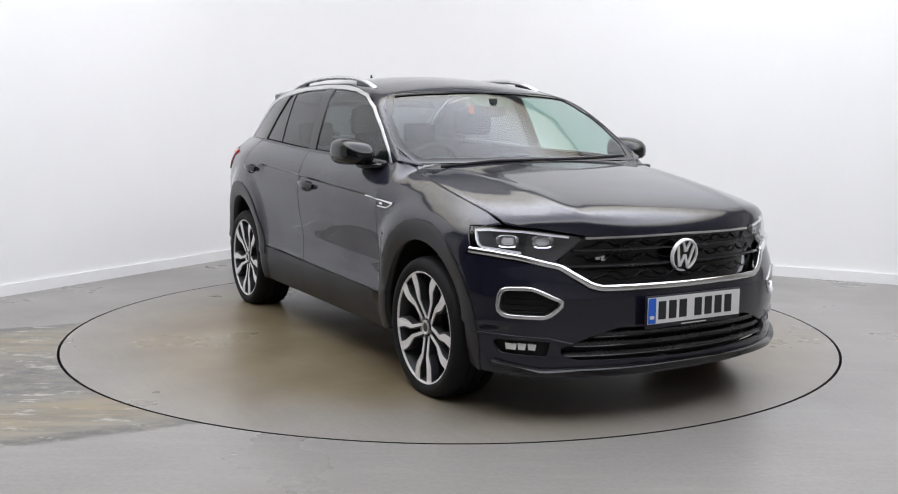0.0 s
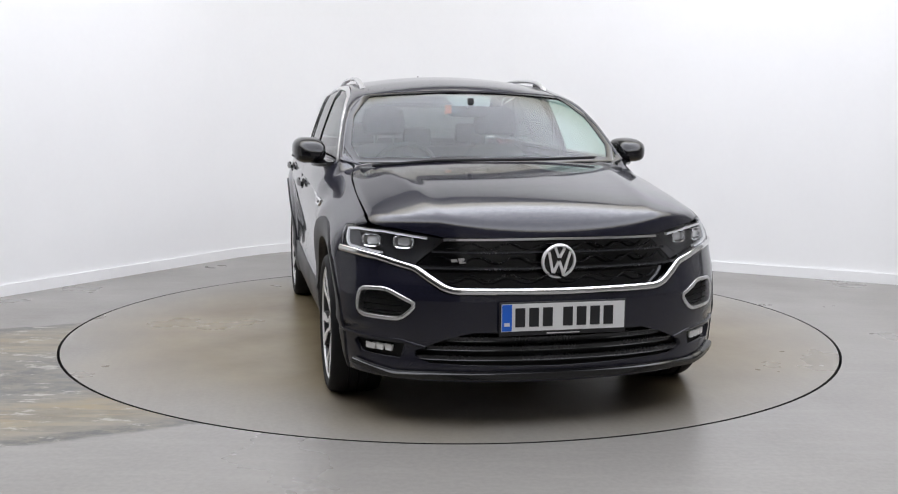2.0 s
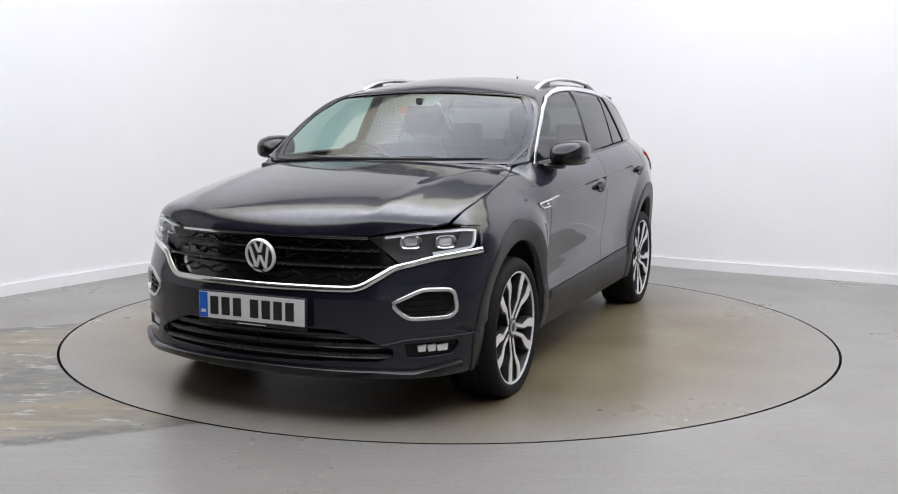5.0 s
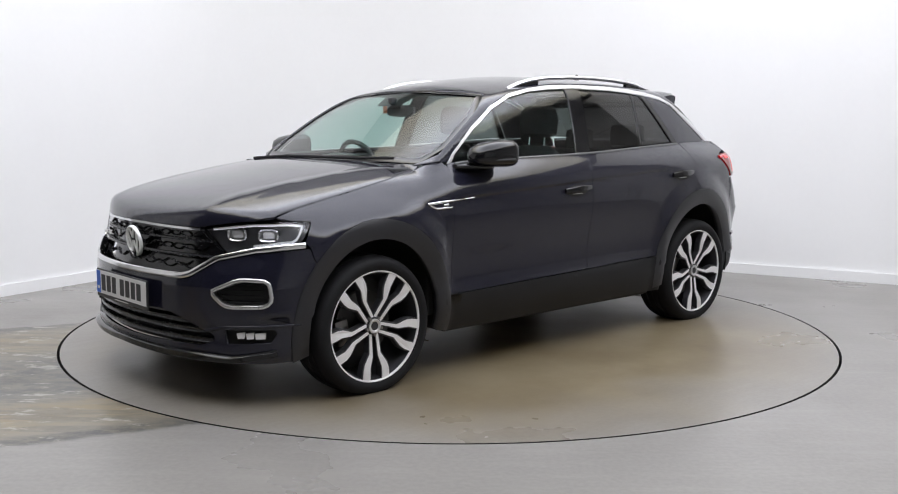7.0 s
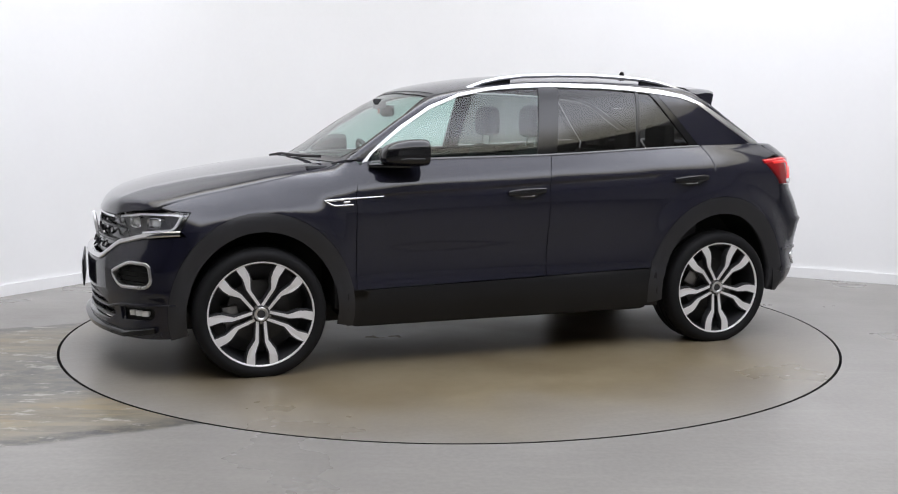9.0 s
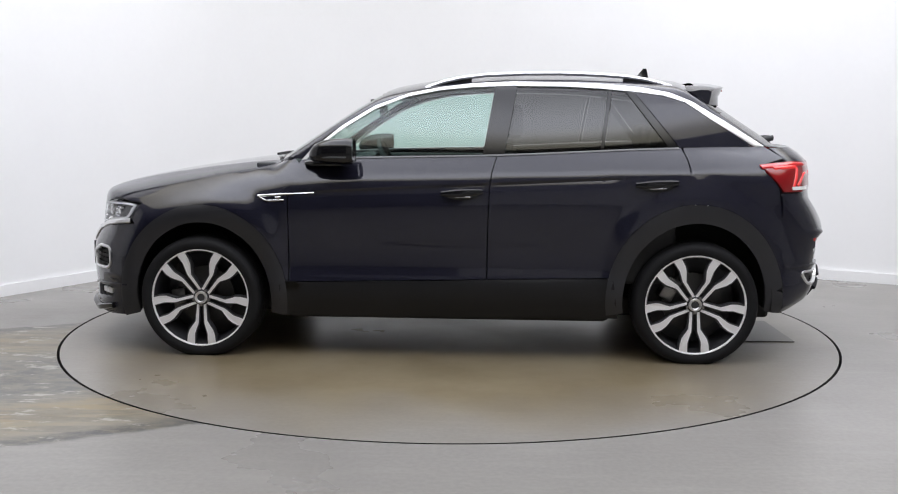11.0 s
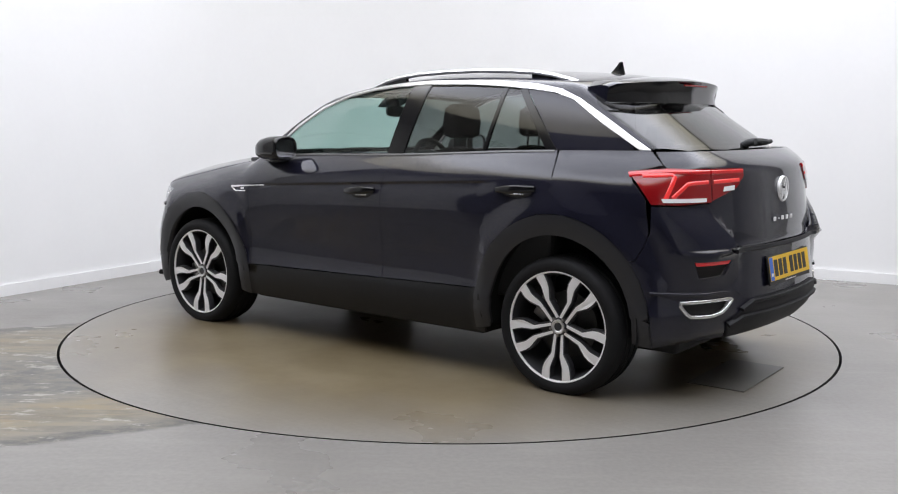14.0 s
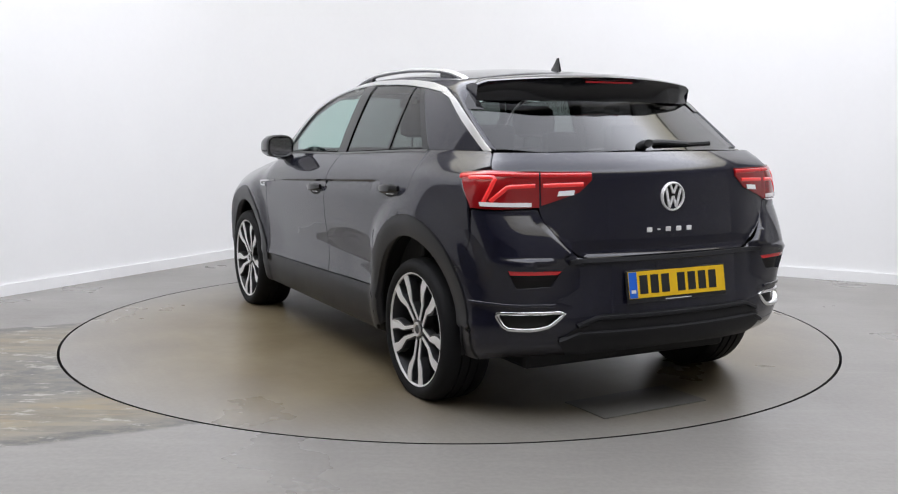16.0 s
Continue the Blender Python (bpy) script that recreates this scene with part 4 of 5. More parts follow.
    # chrome line under lamps and grille, thin line over the grille
    strip("chrome_strip", bumper, body_low, NOSE, both([(1.655, 0.842, 0.712), (1.74, 0.79, 0.704), (1.826, 0.716, 0.690), (1.918, 0.568, 0.653), (1.966, 0.452, 0.579), (1.985, 0.415, 0.568), (2.06, 0.0, 0.566)])[::1], 0.024, 0.010, 0.02, CHROME, "bright chrome strip", sides=1)
    # grille: dark ground, two bars, wavy mesh
    ground = both([(2.03, 0.0, 0.775), (2.0, 0.3, 0.775), (1.955, 0.458, 0.775), (1.90, 0.572, 0.668), (1.965, 0.455, 0.588), (2.06, 0.0, 0.578)])
    grille = place("grille", skin("grille", body_low, NOSE, ground, step=0.05, lift=-0.045, depth=0.004, mat=GLOSS_BLACK), car, "black grille with wavy mesh")
    strip("grille_line", grille, body_low, NOSE, [(1.95, -0.462, 0.769), (2.02, 0, 0.773), (1.95, 0.462, 0.769)], 0.010, -0.001, 0.03, CHROME, "thin chrome line", sides=1)
    for z, y in ((0.722, 0.505), (0.660, 0.555)):
        strip("grille_bar", grille, body_low, NOSE, [(1.93, -y, z), (2.03, 0, z), (1.93, y, z)], 0.011, -0.010, 0.035, GRILLE, sides=1)
    for z, y, o in ((0.745, 0.47, 0), (0.692, 0.52, 1), (0.625, 0.47, 0)):
        line = []
        k = 0
        for yy in np.arange(-y, y + 0.001, 0.042):
            up = (k // 2 + o) % 2
            line.append((2.0, yy, z + (0.010 if up else -0.010)))
            k += 1
        strip("grille_mesh", grille, body_low, NOSE, line, 0.005, -0.014, 0.02, GRILLE, sides=1)
    emblem(grille, pose(2.042, 0, 0.683, 0, 0, 0) @ pose(0, 0, 0, 0, 9, 0) @ pose(0, 0, 0, 0, 0, -90), 0.073)
    badge = prism([(-0.044, -0.011), (-0.014, -0.011), (-0.006, 0.011), (-0.034, 0.011)], 0.005)
    badge.transform(pose(1.985, -0.415, 0.685, 0, 0, -76))
    part("grille_badge", badge, CHROME, grille, "small chrome badge")
    badge = prism([(-0.006, -0.003), (0.022, -0.003), (0.027, 0.009), (0.0, 0.009)], 0.005)
    badge.transform(pose(1.985, -0.415, 0.685, 0, 0, -76))
    part("grille_badge", badge, CHROME, grille, "small chrome badge")
    number_plate(pose(2.117, 0, 0.4705, 0, 0, -90), PLATE_WHITE, bumper)
    # headlamps
    lamp = [(1.955, 0.462, 0.772), (1.90, 0.58, 0.791), (1.822, 0.695, 0.806), (1.695, 0.788, 0.812), (1.612, 0.82, 0.806), (1.64, 0.828, 0.765), (1.675, 0.83, 0.722), (1.74, 0.79, 0.715), (1.826, 0.716, 0.700), (1.90, 0.585, 0.672)]
    lens = pair("headlight", car, body_low, NOSE, lamp, step=0.045, lift=0.0, depth=0.006, mat=LENS, label="clear headlight with chrome reflectors")
    backs = [(skin("lamp_housing", body_low, NOSE, lamp, step=0.045, lift=-0.05, depth=0.004, mat=LAMP_GREY))]
    backs.append(mirrored(backs[0]))
    for s, ob, bk in ((1, lens[0], backs[0]), (-1, lens[1], backs[1])):
        place("lamp_housing", bk, ob, "black lamp housing")
        sg = lambda pts: [(x, s * y, z) for x, y, z in pts]
        strip("light_guide", ob, body_low, NOSE, sg([(1.93, 0.53, 0.774), (1.822, 0.69, 0.796), (1.70, 0.780, 0.800), (1.645, 0.806, 0.795), (1.672, 0.815, 0.745), (1.695, 0.812, 0.727), (1.76, 0.772, 0.720), (1.83, 0.70, 0.708)]), 0.010, -0.005, 0.02, WHITE_LENS, "white daytime light guide", sides=1)
        place("side_reflector", skin_side("side_reflector", sg([(1.628, 0.815, 0.80), (1.70, 0.780, 0.803), (1.76, 0.76, 0.722), (1.685, 0.82, 0.726)]), LAMP_GREY, -0.012), ob)
        for y, x, turn in ((0.725, 1.765, 40), (0.605, 1.845, 30)):
            m = pose(x, s * y, 0.752, 0, 0, -90 + s * turn)
            cup = superloft([(-0.04, 0, 0, 0.045, 0.026), (0.012, 0, 0, 0.047, 0.029), (0.016, 0, 0, 0.044, 0.027), (0.012, 0, 0, 0.038, 0.022), (-0.01, 0, 0, 0.032, 0.018)], 24, 3.4)
            cup.transform(m @ pose(0, 0, 0, 0, 0, 90))
            proj = part("projector", cup, CHROME, ob, "chrome projector housing", True)
            eye = superloft([(-0.012, 0, 0, 0.030, 0.019), (0.004, 0, 0, 0.027, 0.017), (0.010, 0, 0, 0.016, 0.010)], 20, 3.0)
            eye.transform(m @ pose(0, 0, 0, 0, 0, 90))
            part("projector_lens", eye, WHITE_LENS, proj, "", True)
        for k in range(3):
            b = box(-0.045, 0.045, -0.01, 0.0, 0.008 * k - 0.0, 0.008 * k + 0.004)
            b.transform(pose(1.79, s * 0.655, 0.708, 0, 0, -90 + s * 38))
            part("lamp_fin", b, SATIN, ob)


def skin_side(name, loop, mat, lift):
    s = 1 if loop[0][1] > 0 else -1
    me = skin(name, body_low, NOSE, [(x, abs(y), z) for x, y, z in loop], step=0.03, lift=lift, depth=0.006, mat=mat)
    return me if s > 0 else mirrored(me)


# ---- rear end ----
def rear_end():
    gate = [(-1.85, 0.0, 1.122), (-1.80, 0.3, 1.121), (-1.70, 0.6, 1.119), (-1.668, 0.680, 1.117), (-1.705, 0.708, 1.075), (-1.742, 0.727, 1.051), (-1.76, 0.725, 1.048), (-1.90, 0.606, 1.045), (-1.905, 0.606, 0.90), (-1.91, 0.597, 0.86), (-1.92, 0.545, 0.80), (-1.945, 0.485, 0.738), (-1.96, 0.45, 0.708), (-1.98, 0.42, 0.699), (-2.05, 0.0, 0.702)]
    tail = place("tailgate", skin("tailgate", body_low, TAIL, both(gate), step=0.03, mat=PAINT, depth=0.02), car)
    half = ([(-2.06, 0.0, 0.692), (-1.985, 0.42, 0.692), (-1.96, 0.455, 0.70), (-1.945, 0.49, 0.735), (-1.92, 0.55, 0.80), (-1.91, 0.602, 0.86), (-1.897, 0.612, 0.895), (-1.80, 0.74, 0.888), (-1.706, 0.80, 0.888), (-1.725, 0.82, 0.772), (-1.716, 0.83, 0.74)] + snapped([(-1.703, 0.83, 0.702), (-1.676, 0.85, 0.649)]
            + arc(*RA, 0.460, 142, 188, 0.85, 10)) + [(-1.76, 0.81, 0.262), (-1.85, 0.72, 0.282), (-1.95, 0.5, 0.288), (-1.98, 0.35, 0.30), (-2.0, 0.0, 0.305)])
    vent = [(-1.915, 0.765, 0.655), (-2.02, 0.555, 0.652), (-2.0, 0.60, 0.585), (-1.93, 0.73, 0.575)]
    tip = [(-1.872, 0.797, 0.476), (-1.95, 0.70, 0.48), (-2.02, 0.535, 0.482), (-1.99, 0.60, 0.425), (-1.965, 0.66, 0.412), (-1.90, 0.76, 0.414)]
    tips = [round_loop(tip, 0.02), round_loop([(x, -y, z) for x, y, z in tip], 0.02)]
    vents = [vent, [(x, -y, z) for x, y, z in vent]]
    # mesh lines along the folds of the ledges under the lamps
    edge = lambda z: 0.455 + 0.14 * min(max((z - 0.70) / 0.15, 0), 1)
    on = lambda ys, zs: cast(body_low, np.array([(-2.6, y, z) for y, z in zip(ys, zs)]), np.tile([1.0, 0.0, 0.0], (len(ys), 1)), 1.6)
    zs = np.arange(0.70, 0.872, 0.012)
    folds = [on([s * (edge(z) + d) for z in zs], zs) for d in (0.052, 0.012) for s in (1, -1)]
    ys = np.arange(0, 0.3, 0.015)
    folds += [on([s * (edge(z) + 0.06 + y) for y in ys], [z] * len(ys)) for z in (0.868, 0.712, 0.70) for s in (1, -1)]
    bumper = place("rear_bumper", skin("rear_bumper", body_low, TAIL, both(half), tips + vents, step=0.03, mat=PAINT, depth=0.03, lines=folds), car)
    pair("bumper_vent", bumper, body_low, TAIL, vent, step=0.05, lift=-0.02, depth=0.004, mat=DARK)
    pair("reflector", bumper, body_low, TAIL, [(-1.92, 0.76, 0.653), (-2.015, 0.56, 0.650), (-2.01, 0.575, 0.636), (-1.925, 0.755, 0.637)], step=0.03, lift=-0.003, mat=RED, label="red reflector strip")
    for lp in tips:
        ex = place("exhaust_trim", skin("exhaust_trim", body_low, TAIL, lp, step=0.04, lift=-0.025, depth=0.004, mat=DARK), bumper, "chrome framed exhaust trim")
        strip("trim_frame", ex, body_low, TAIL, lp, 0.015, 0.007, 0.028, CHROME, "chrome frame", sides=1, closed=True)
    diff = both([(-2.08, 0.0, 0.468), (-2.05, 0.38, 0.468), (-2.03, 0.46, 0.44), (-1.99, 0.56, 0.36), (-1.96, 0.5, 0.30), (-1.99, 0.0, 0.315)])
    place("diffuser", skin("diffuser", body_low, TAIL, diff, step=0.04, lift=0.010, depth=0.02, mat=PLASTIC), bumper, "black lower bumper insert")
    for z, y in ((0.455, 0.42), (0.395, 0.5)):
        strip("diffuser_ridge", bumper, body_low, TAIL, [(-1.98, -y - 0.05, z - 0.03), (-2.03, -y + 0.02, z), (-2.08, 0, z), (-2.03, y - 0.02, z), (-1.98, y + 0.05, z - 0.03)], 0.018, 0.022, 0.01, PLASTIC, sides=1)
    strip("bumper_crease", bumper, body_low, TAIL, [(-1.76, 0.85, 0.512), (-1.87, 0.79, 0.512), (-2.0, 0.58, 0.512)], 0.014, 0.008, 0.01, PAINT)
    strip("bumper_step", bumper, body_low, TAIL, [(-1.955, 0.50, 0.684), (-2.06, 0, 0.684), (-1.955, -0.50, 0.684)], 0.014, 0.012, 0.01, PLASTIC, sides=1)
    number_plate(pose(-2.052, 0, 0.581, 0, 0, 90) @ pose(0, 0, 0, 10, 0, 0), PLATE_YELLOW, bumper)
    emblem(tail, pose(-2.001, 0, 0.937, 0, 0, 90), 0.062)
    y = 0.145
    for w in (0.026, 0.014, 0.026, 0.026, 0.026):
        b = box(y - w, y, -0.006, 0.0, -0.010 if w > 0.02 else -0.003, 0.010 if w > 0.02 else 0.003, 0.002)
        b.transform(pose(-2.014, 0, 0.803, 0, 0, 90) @ pose(0, 0.006, 0))
        part("tailgate_badge", b, SILVER, tail, "small chrome block of a badge")
        y -= w + 0.030
    # tail lamps: the outer one on the wing, the inner one on the tailgate
    outer = [(-1.610, 0.805, 1.032), (-1.75, 0.735, 1.047), (-1.897, 0.608, 1.045), (-1.905, 0.608, 0.903), (-1.80, 0.74, 0.894), (-1.702, 0.795, 0.896)]
    inner = [(-1.90, 0.602, 1.045), (-1.964, 0.395, 1.045), (-1.972, 0.395, 1.012), (-1.955, 0.45, 0.962), (-1.912, 0.602, 0.910)]
    for nm, lp, lines, block in (
            ("outer_tail_light", outer, [[(-1.66, 0.785, 1.016), (-1.78, 0.73, 1.022), (-1.75, 0.77, 0.915)], [(-1.89, 0.62, 0.99), (-1.82, 0.70, 0.985), (-1.78, 0.755, 0.925)]], [(-1.74, 0.78, 0.922), (-1.88, 0.63, 0.922), (-1.88, 0.63, 0.905), (-1.75, 0.78, 0.905)]),
            ("inner_tail_light", inner, [[(-1.91, 0.595, 0.99), (-1.955, 0.43, 0.995)]], [(-1.935, 0.535, 0.968), (-1.95, 0.47, 0.972), (-1.955, 0.475, 0.952), (-1.94, 0.545, 0.948)])):
        obs = pair(nm, car, body_low, TAIL, lp, step=0.035, lift=0.006, depth=0.02, mat=RED_DARK, label="dark red tail light")
        for s, ob in ((1, obs[0]), (-1, obs[1])):
            for line in lines:
                strip("light_guide", ob, body_low, TAIL, [(x, s * y, z) for x, y, z in line], 0.018, 0.009, 0.004, RED_BRIGHT, "bright red light guide", sides=1)
            top = [lp[0], lp[1], lp[2]] if nm.startswith("outer") else lp[:2]
            strip("light_edge", ob, body_low, TAIL, [(x, s * y, z - 0.013) for x, y, z in top], 0.018, 0.009, 0.004, RED, "red light band", sides=1)
            me = skin("reversing_light", body_low, TAIL, block, step=0.03, lift=0.011, depth=0.006, mat=WHITE_LENS)
            place("reversing_light", me if s > 0 else mirrored(me), ob, "clear white reversing lens")


def roof_z(x, a):
    return float(ROOF_Z(x)) - 0.07 * (a / 0.65) ** 2


def spoiler():
    ys = np.linspace(-0.605, 0.605, 31)
    seam = pchip([(0, -1.358), (0.4, -1.33), (0.53, -1.258), (0.605, -1.275)])
    edge = pchip([(0, -1.545), (0.3, -1.51), (0.5, -1.44), (0.57, -1.408), (0.605, -1.388)])
    glass = pchip([(0, -1.515), (0.4, -1.465), (0.58, -1.39), (0.605, -1.375)])
    rows = []
    for y in ys:
        a = abs(y)
        xs, xe, xg = float(seam(a)), float(edge(a)), float(glass(a))
        zs = roof_z(xs, a) - (0.012 if a > 0.56 else 0.0)
        ze = 1.453 - 0.025 * (a / 0.57) ** 2 - (0.012 if a > 0.6 else 0)
        zg = 1.338
        xm, zm = (xs + xe) / 2, (zs + ze) / 2 + 0.006
        rows.append(([(xs, zs), (xm, zm), (xe + 0.02, ze + 0.002), (xe, ze - 0.006)], [(xe, ze - 0.006), (xe + 0.006, ze - 0.018), ((xe + xg) / 2 + 0.012, (ze + zg) / 2 - 0.004), (xg, zg)]))
    thing = None
    for k, (nm, mat, lab) in enumerate((("roof_spoiler", PAINT, "black roof spoiler"), ("spoiler_underside", GLOSS_BLACK, "gloss black spoiler underside"))):
        bm = bmesh.new()
        grid = [[bm.verts.new((x, y, z)) for x, z in row[k]] for y, row in zip(ys, rows)]
        for a, b in zip(grid, grid[1:]):
            for i in range(3):
                bm.faces.new((a[i], a[i + 1], b[i + 1], b[i]))
        if k == 0:
            for g, row, y in ((grid[0], rows[0], ys[0]), (grid[-1], rows[-1], ys[-1])):
                end = bm.verts.new((row[1][3][0], y, row[1][3][1]))
                for i in range(3):
                    bm.faces.new((g[i], g[i + 1], end))
        bmesh.ops.recalc_face_normals(bm, faces=bm.faces[:])
        ob = part(nm, bm, mat, car if k == 0 else thing, lab, True)
        thing = thing or ob
    side = [(-1.30, 0.585, 1.38), glass_edge(1.335, 0.004, True), glass_edge(1.30, 0.004, True), (-1.44, 0.60, 1.3)]
    pair("spoiler_side", thing, body_up, TOP, side, step=0.03, lift=0.003, depth=0.004, mat=GLOSS_BLACK)
    brake_bar = box(-0.13, 0.13, -0.003, 0.003, -0.004, 0.004)
    brake_bar.transform(pose(-1.540, 0, 1.425, 0, 0, 90))
    part("brake_light", brake_bar, RED_DARK, thing, "high dark red brake light")


front_end()
rear_end()
spoiler()


# ---- wheels ----
def wheel_meshes():
    tyre = lathe([(0.2525, 0.0), (0.262, 0.005), (0.276, 0.012), (0.292, 0.013), (0.308, 0.006), (0.317, -0.006), (0.322, -0.018), (0.3255, -0.04), (0.3265, -0.062), (0.3195, -0.064), (0.3195, -0.071), (0.327, -0.073), (0.3275, -0.105), (0.3195, -0.107), (0.3195, -0.114), (0.3275, -0.116),
                  (0.327, -0.148), (0.3195, -0.15), (0.3195, -0.157), (0.3265, -0.159), (0.324, -0.19), (0.316, -0.215), (0.29, -0.228), (0.25, -0.22)], 96)
    rim = lathe([(0.2496, -0.015), (0.2512, 0.001), (0.2558, 0.004), (0.2621, 0.003), (0.2636, -0.004)], 96)
    barrel = lathe([(0.2501, -0.004), (0.2413, -0.03), (0.2350, -0.09), (0.2350, -0.2), (0.0800, -0.205), (0.0005, -0.205)], 64)
    face = [(0.0113, 0.0354), (0.0247, 0.0354), (0.0309, 0.1269), (0.0639, 0.1747), (0.0731, 0.2028), (0.0772, 0.2449), (0.0350, 0.2501), (0.0340, 0.1934), (0.0155, 0.1394)]
    wide = [(0.0072, 0.0312), (0.0299, 0.0312), (0.0371, 0.1227), (0.0700, 0.1685), (0.0803, 0.2028), (0.0834, 0.2434), (0.0309, 0.2491), (0.0288, 0.1934), (0.0103, 0.1435)]
    hub = lathe([(0.062, -0.07), (0.052, -0.03), (0.044, -0.019), (0.034, -0.016), (0.033, -0.012), (0.0005, -0.011)], 40)
    cap = lathe([(0.034, -0.014), (0.034, -0.008), (0.030, -0.006), (0.024, -0.008), (0.02, -0.011)], 32)
    disc = lathe([(0.06, -0.10), (0.155, -0.10), (0.155, -0.125), (0.06, -0.125)], 48)
    return tyre, rim, barrel, face, wide, hub, cap, disc


def dished(outline, depth, back):
    """A spoke: an outline whose face leans back towards the hub."""
    bm = prism(outline, depth)
    for v in bm.verts:
        v.co.y += 0.001 - back - 0.018 * max(0.0, (0.2 - v.co.z) / 0.15)
    return bm


def to_mesh(name, bm, mat, smooth=True):
    me = bpy.data.meshes.new(name)
    bm.normal_update()
    bm.to_mesh(me)
    bm.free()
    me.materials.append(mat)
    if smooth:
        me.polygons.foreach_set("use_smooth", [True] * len(me.polygons))
        me.set_sharp_from_angle(angle=radians(38))
    return me


def wheels():
    tyre, rim, barrel, face, wide, hub, cap, disc = wheel_meshes()
    low = -0.3095
    for v in tyre.verts:
        if v.co.z < low:
            v.co.y += (0.004 if v.co.y > -0.1 else -0.004)
            v.co.z = low
    meshes = {
        "tyre": (to_mesh("tyre", tyre, RUBBER), "black low-profile tyre"),
        "rim": (to_mesh("rim", rim, ALLOY), "polished alloy rim edge"),
        "barrel": (to_mesh("barrel", barrel, ALLOY_DARK), ""),
        "hub": (to_mesh("hub", hub, ALLOY_DARK), ""),
        "hub_cap": (to_mesh("hub_cap", cap, SATIN), "small grey hub cap"),
        "brake_disc": (to_mesh("brake_disc", disc, DISC_STEEL), "steel brake disc"),
    }
    spokes = []
    for s in (1, -1):
        spokes.append((to_mesh("spoke", dished([(s * x, z) for x, z in wide], 0.035, 0.0035), ALLOY_DARK, False), to_mesh("spoke_face", dished([(s * x, z) for x, z in face], 0.004, 0.0), ALLOY, False)))
    caliper = to_mesh("caliper", box(-0.06, 0.06, -0.16, -0.07, 0.10, 0.175, 0.01), STEEL)
    for cx in WHEELS:
        for s in (1, -1):
            wheel = new("wheel")
            wheel.parent = car
            y = 0.872 if cx > 0 else 0.866
            wheel.matrix_basis = pose(cx, s * y, 0.31, 0, 0, 0 if s > 0 else 180)
            tagged(wheel, "five double-spoke alloy wheel with a low tyre")
            for nm, (me, lab) in meshes.items():
                place(nm, me, wheel, lab)
            for k in range(5):
                for dark, bright in spokes:
                    a = place("spoke", dark, wheel, "two-tone alloy spoke")
                    a.matrix_basis = pose(0, 0, 0, 0, 180 + 72 * k, 0)
                    b = place("spoke_face", bright, wheel, "machined bright spoke face")
                    b.matrix_basis = pose(0, 0, 0, 0, 180 + 72 * k, 0)
            c = place("caliper", caliper, wheel, "grey brake caliper")
            c.matrix_basis = pose(0, 0, 0, 0, 100 if cx > 0 else 60, 0)
            for a in np.arange(5) * 72 + 36:
                b = lathe([(0.0005, -0.004), (0.007, -0.004), (0.008, -0.02)], 8)
                b.transform(pose(0.042 * math.sin(radians(a)), -0.004, 0.042 * math.cos(radians(a))))
                part("wheel_bolt", b, STEEL, wheel, "", True)
            well = lathe([(0.40, 0.0), (0.40, -0.34), (0.0005, -0.34)], 48)
            bmesh.ops.delete(well, geom=[v for v in well.verts if v.co.z < -0.09], context="VERTS")
            bmesh.ops.scale(well, vec=(1, 1, ARCH), verts=well.verts)
            well.transform(pose(FA[0] if cx > 0 else RA[0], s * 0.84, FA[1] if cx > 0 else RA[1], 0, 0, 0 if s > 0 else 180))
            part("wheel_well", well, DARK, car, "", True)


def underbody():
    part("underbody", box(-1.75, 1.85, -0.56, 0.56, 0.19, 0.30, 0.02), DARK, car, "dark underbody")
    part("floor_pan", box(-0.86, 0.84, -0.83, 0.83, 0.205, 0.33, 0.03), DARK, car)
    part("engine_block", box(0.92, 1.86, -0.5, 0.5, 0.3, 0.72, 0.05), DARK, car)
    part("bulkhead", box(0.86, 0.92, -0.8, 0.8, 0.3, 0.93, 0.01), DARK, car)
    part("boot_floor", box(-1.84, -0.9, -0.5, 0.5, 0.3, 0.62, 0.03), DARK, car)
    part("exhaust_box", box(-1.7, -1.4, -0.35, 0.35, 0.2, 0.3, 0.03), STEEL, car)
    for s in (-1, 1):
        part("boot_side", box(-1.85, -1.72, s * 0.62 - 0.06, s * 0.62 + 0.06, 0.35, 1.0, 0.02), DARK, car)


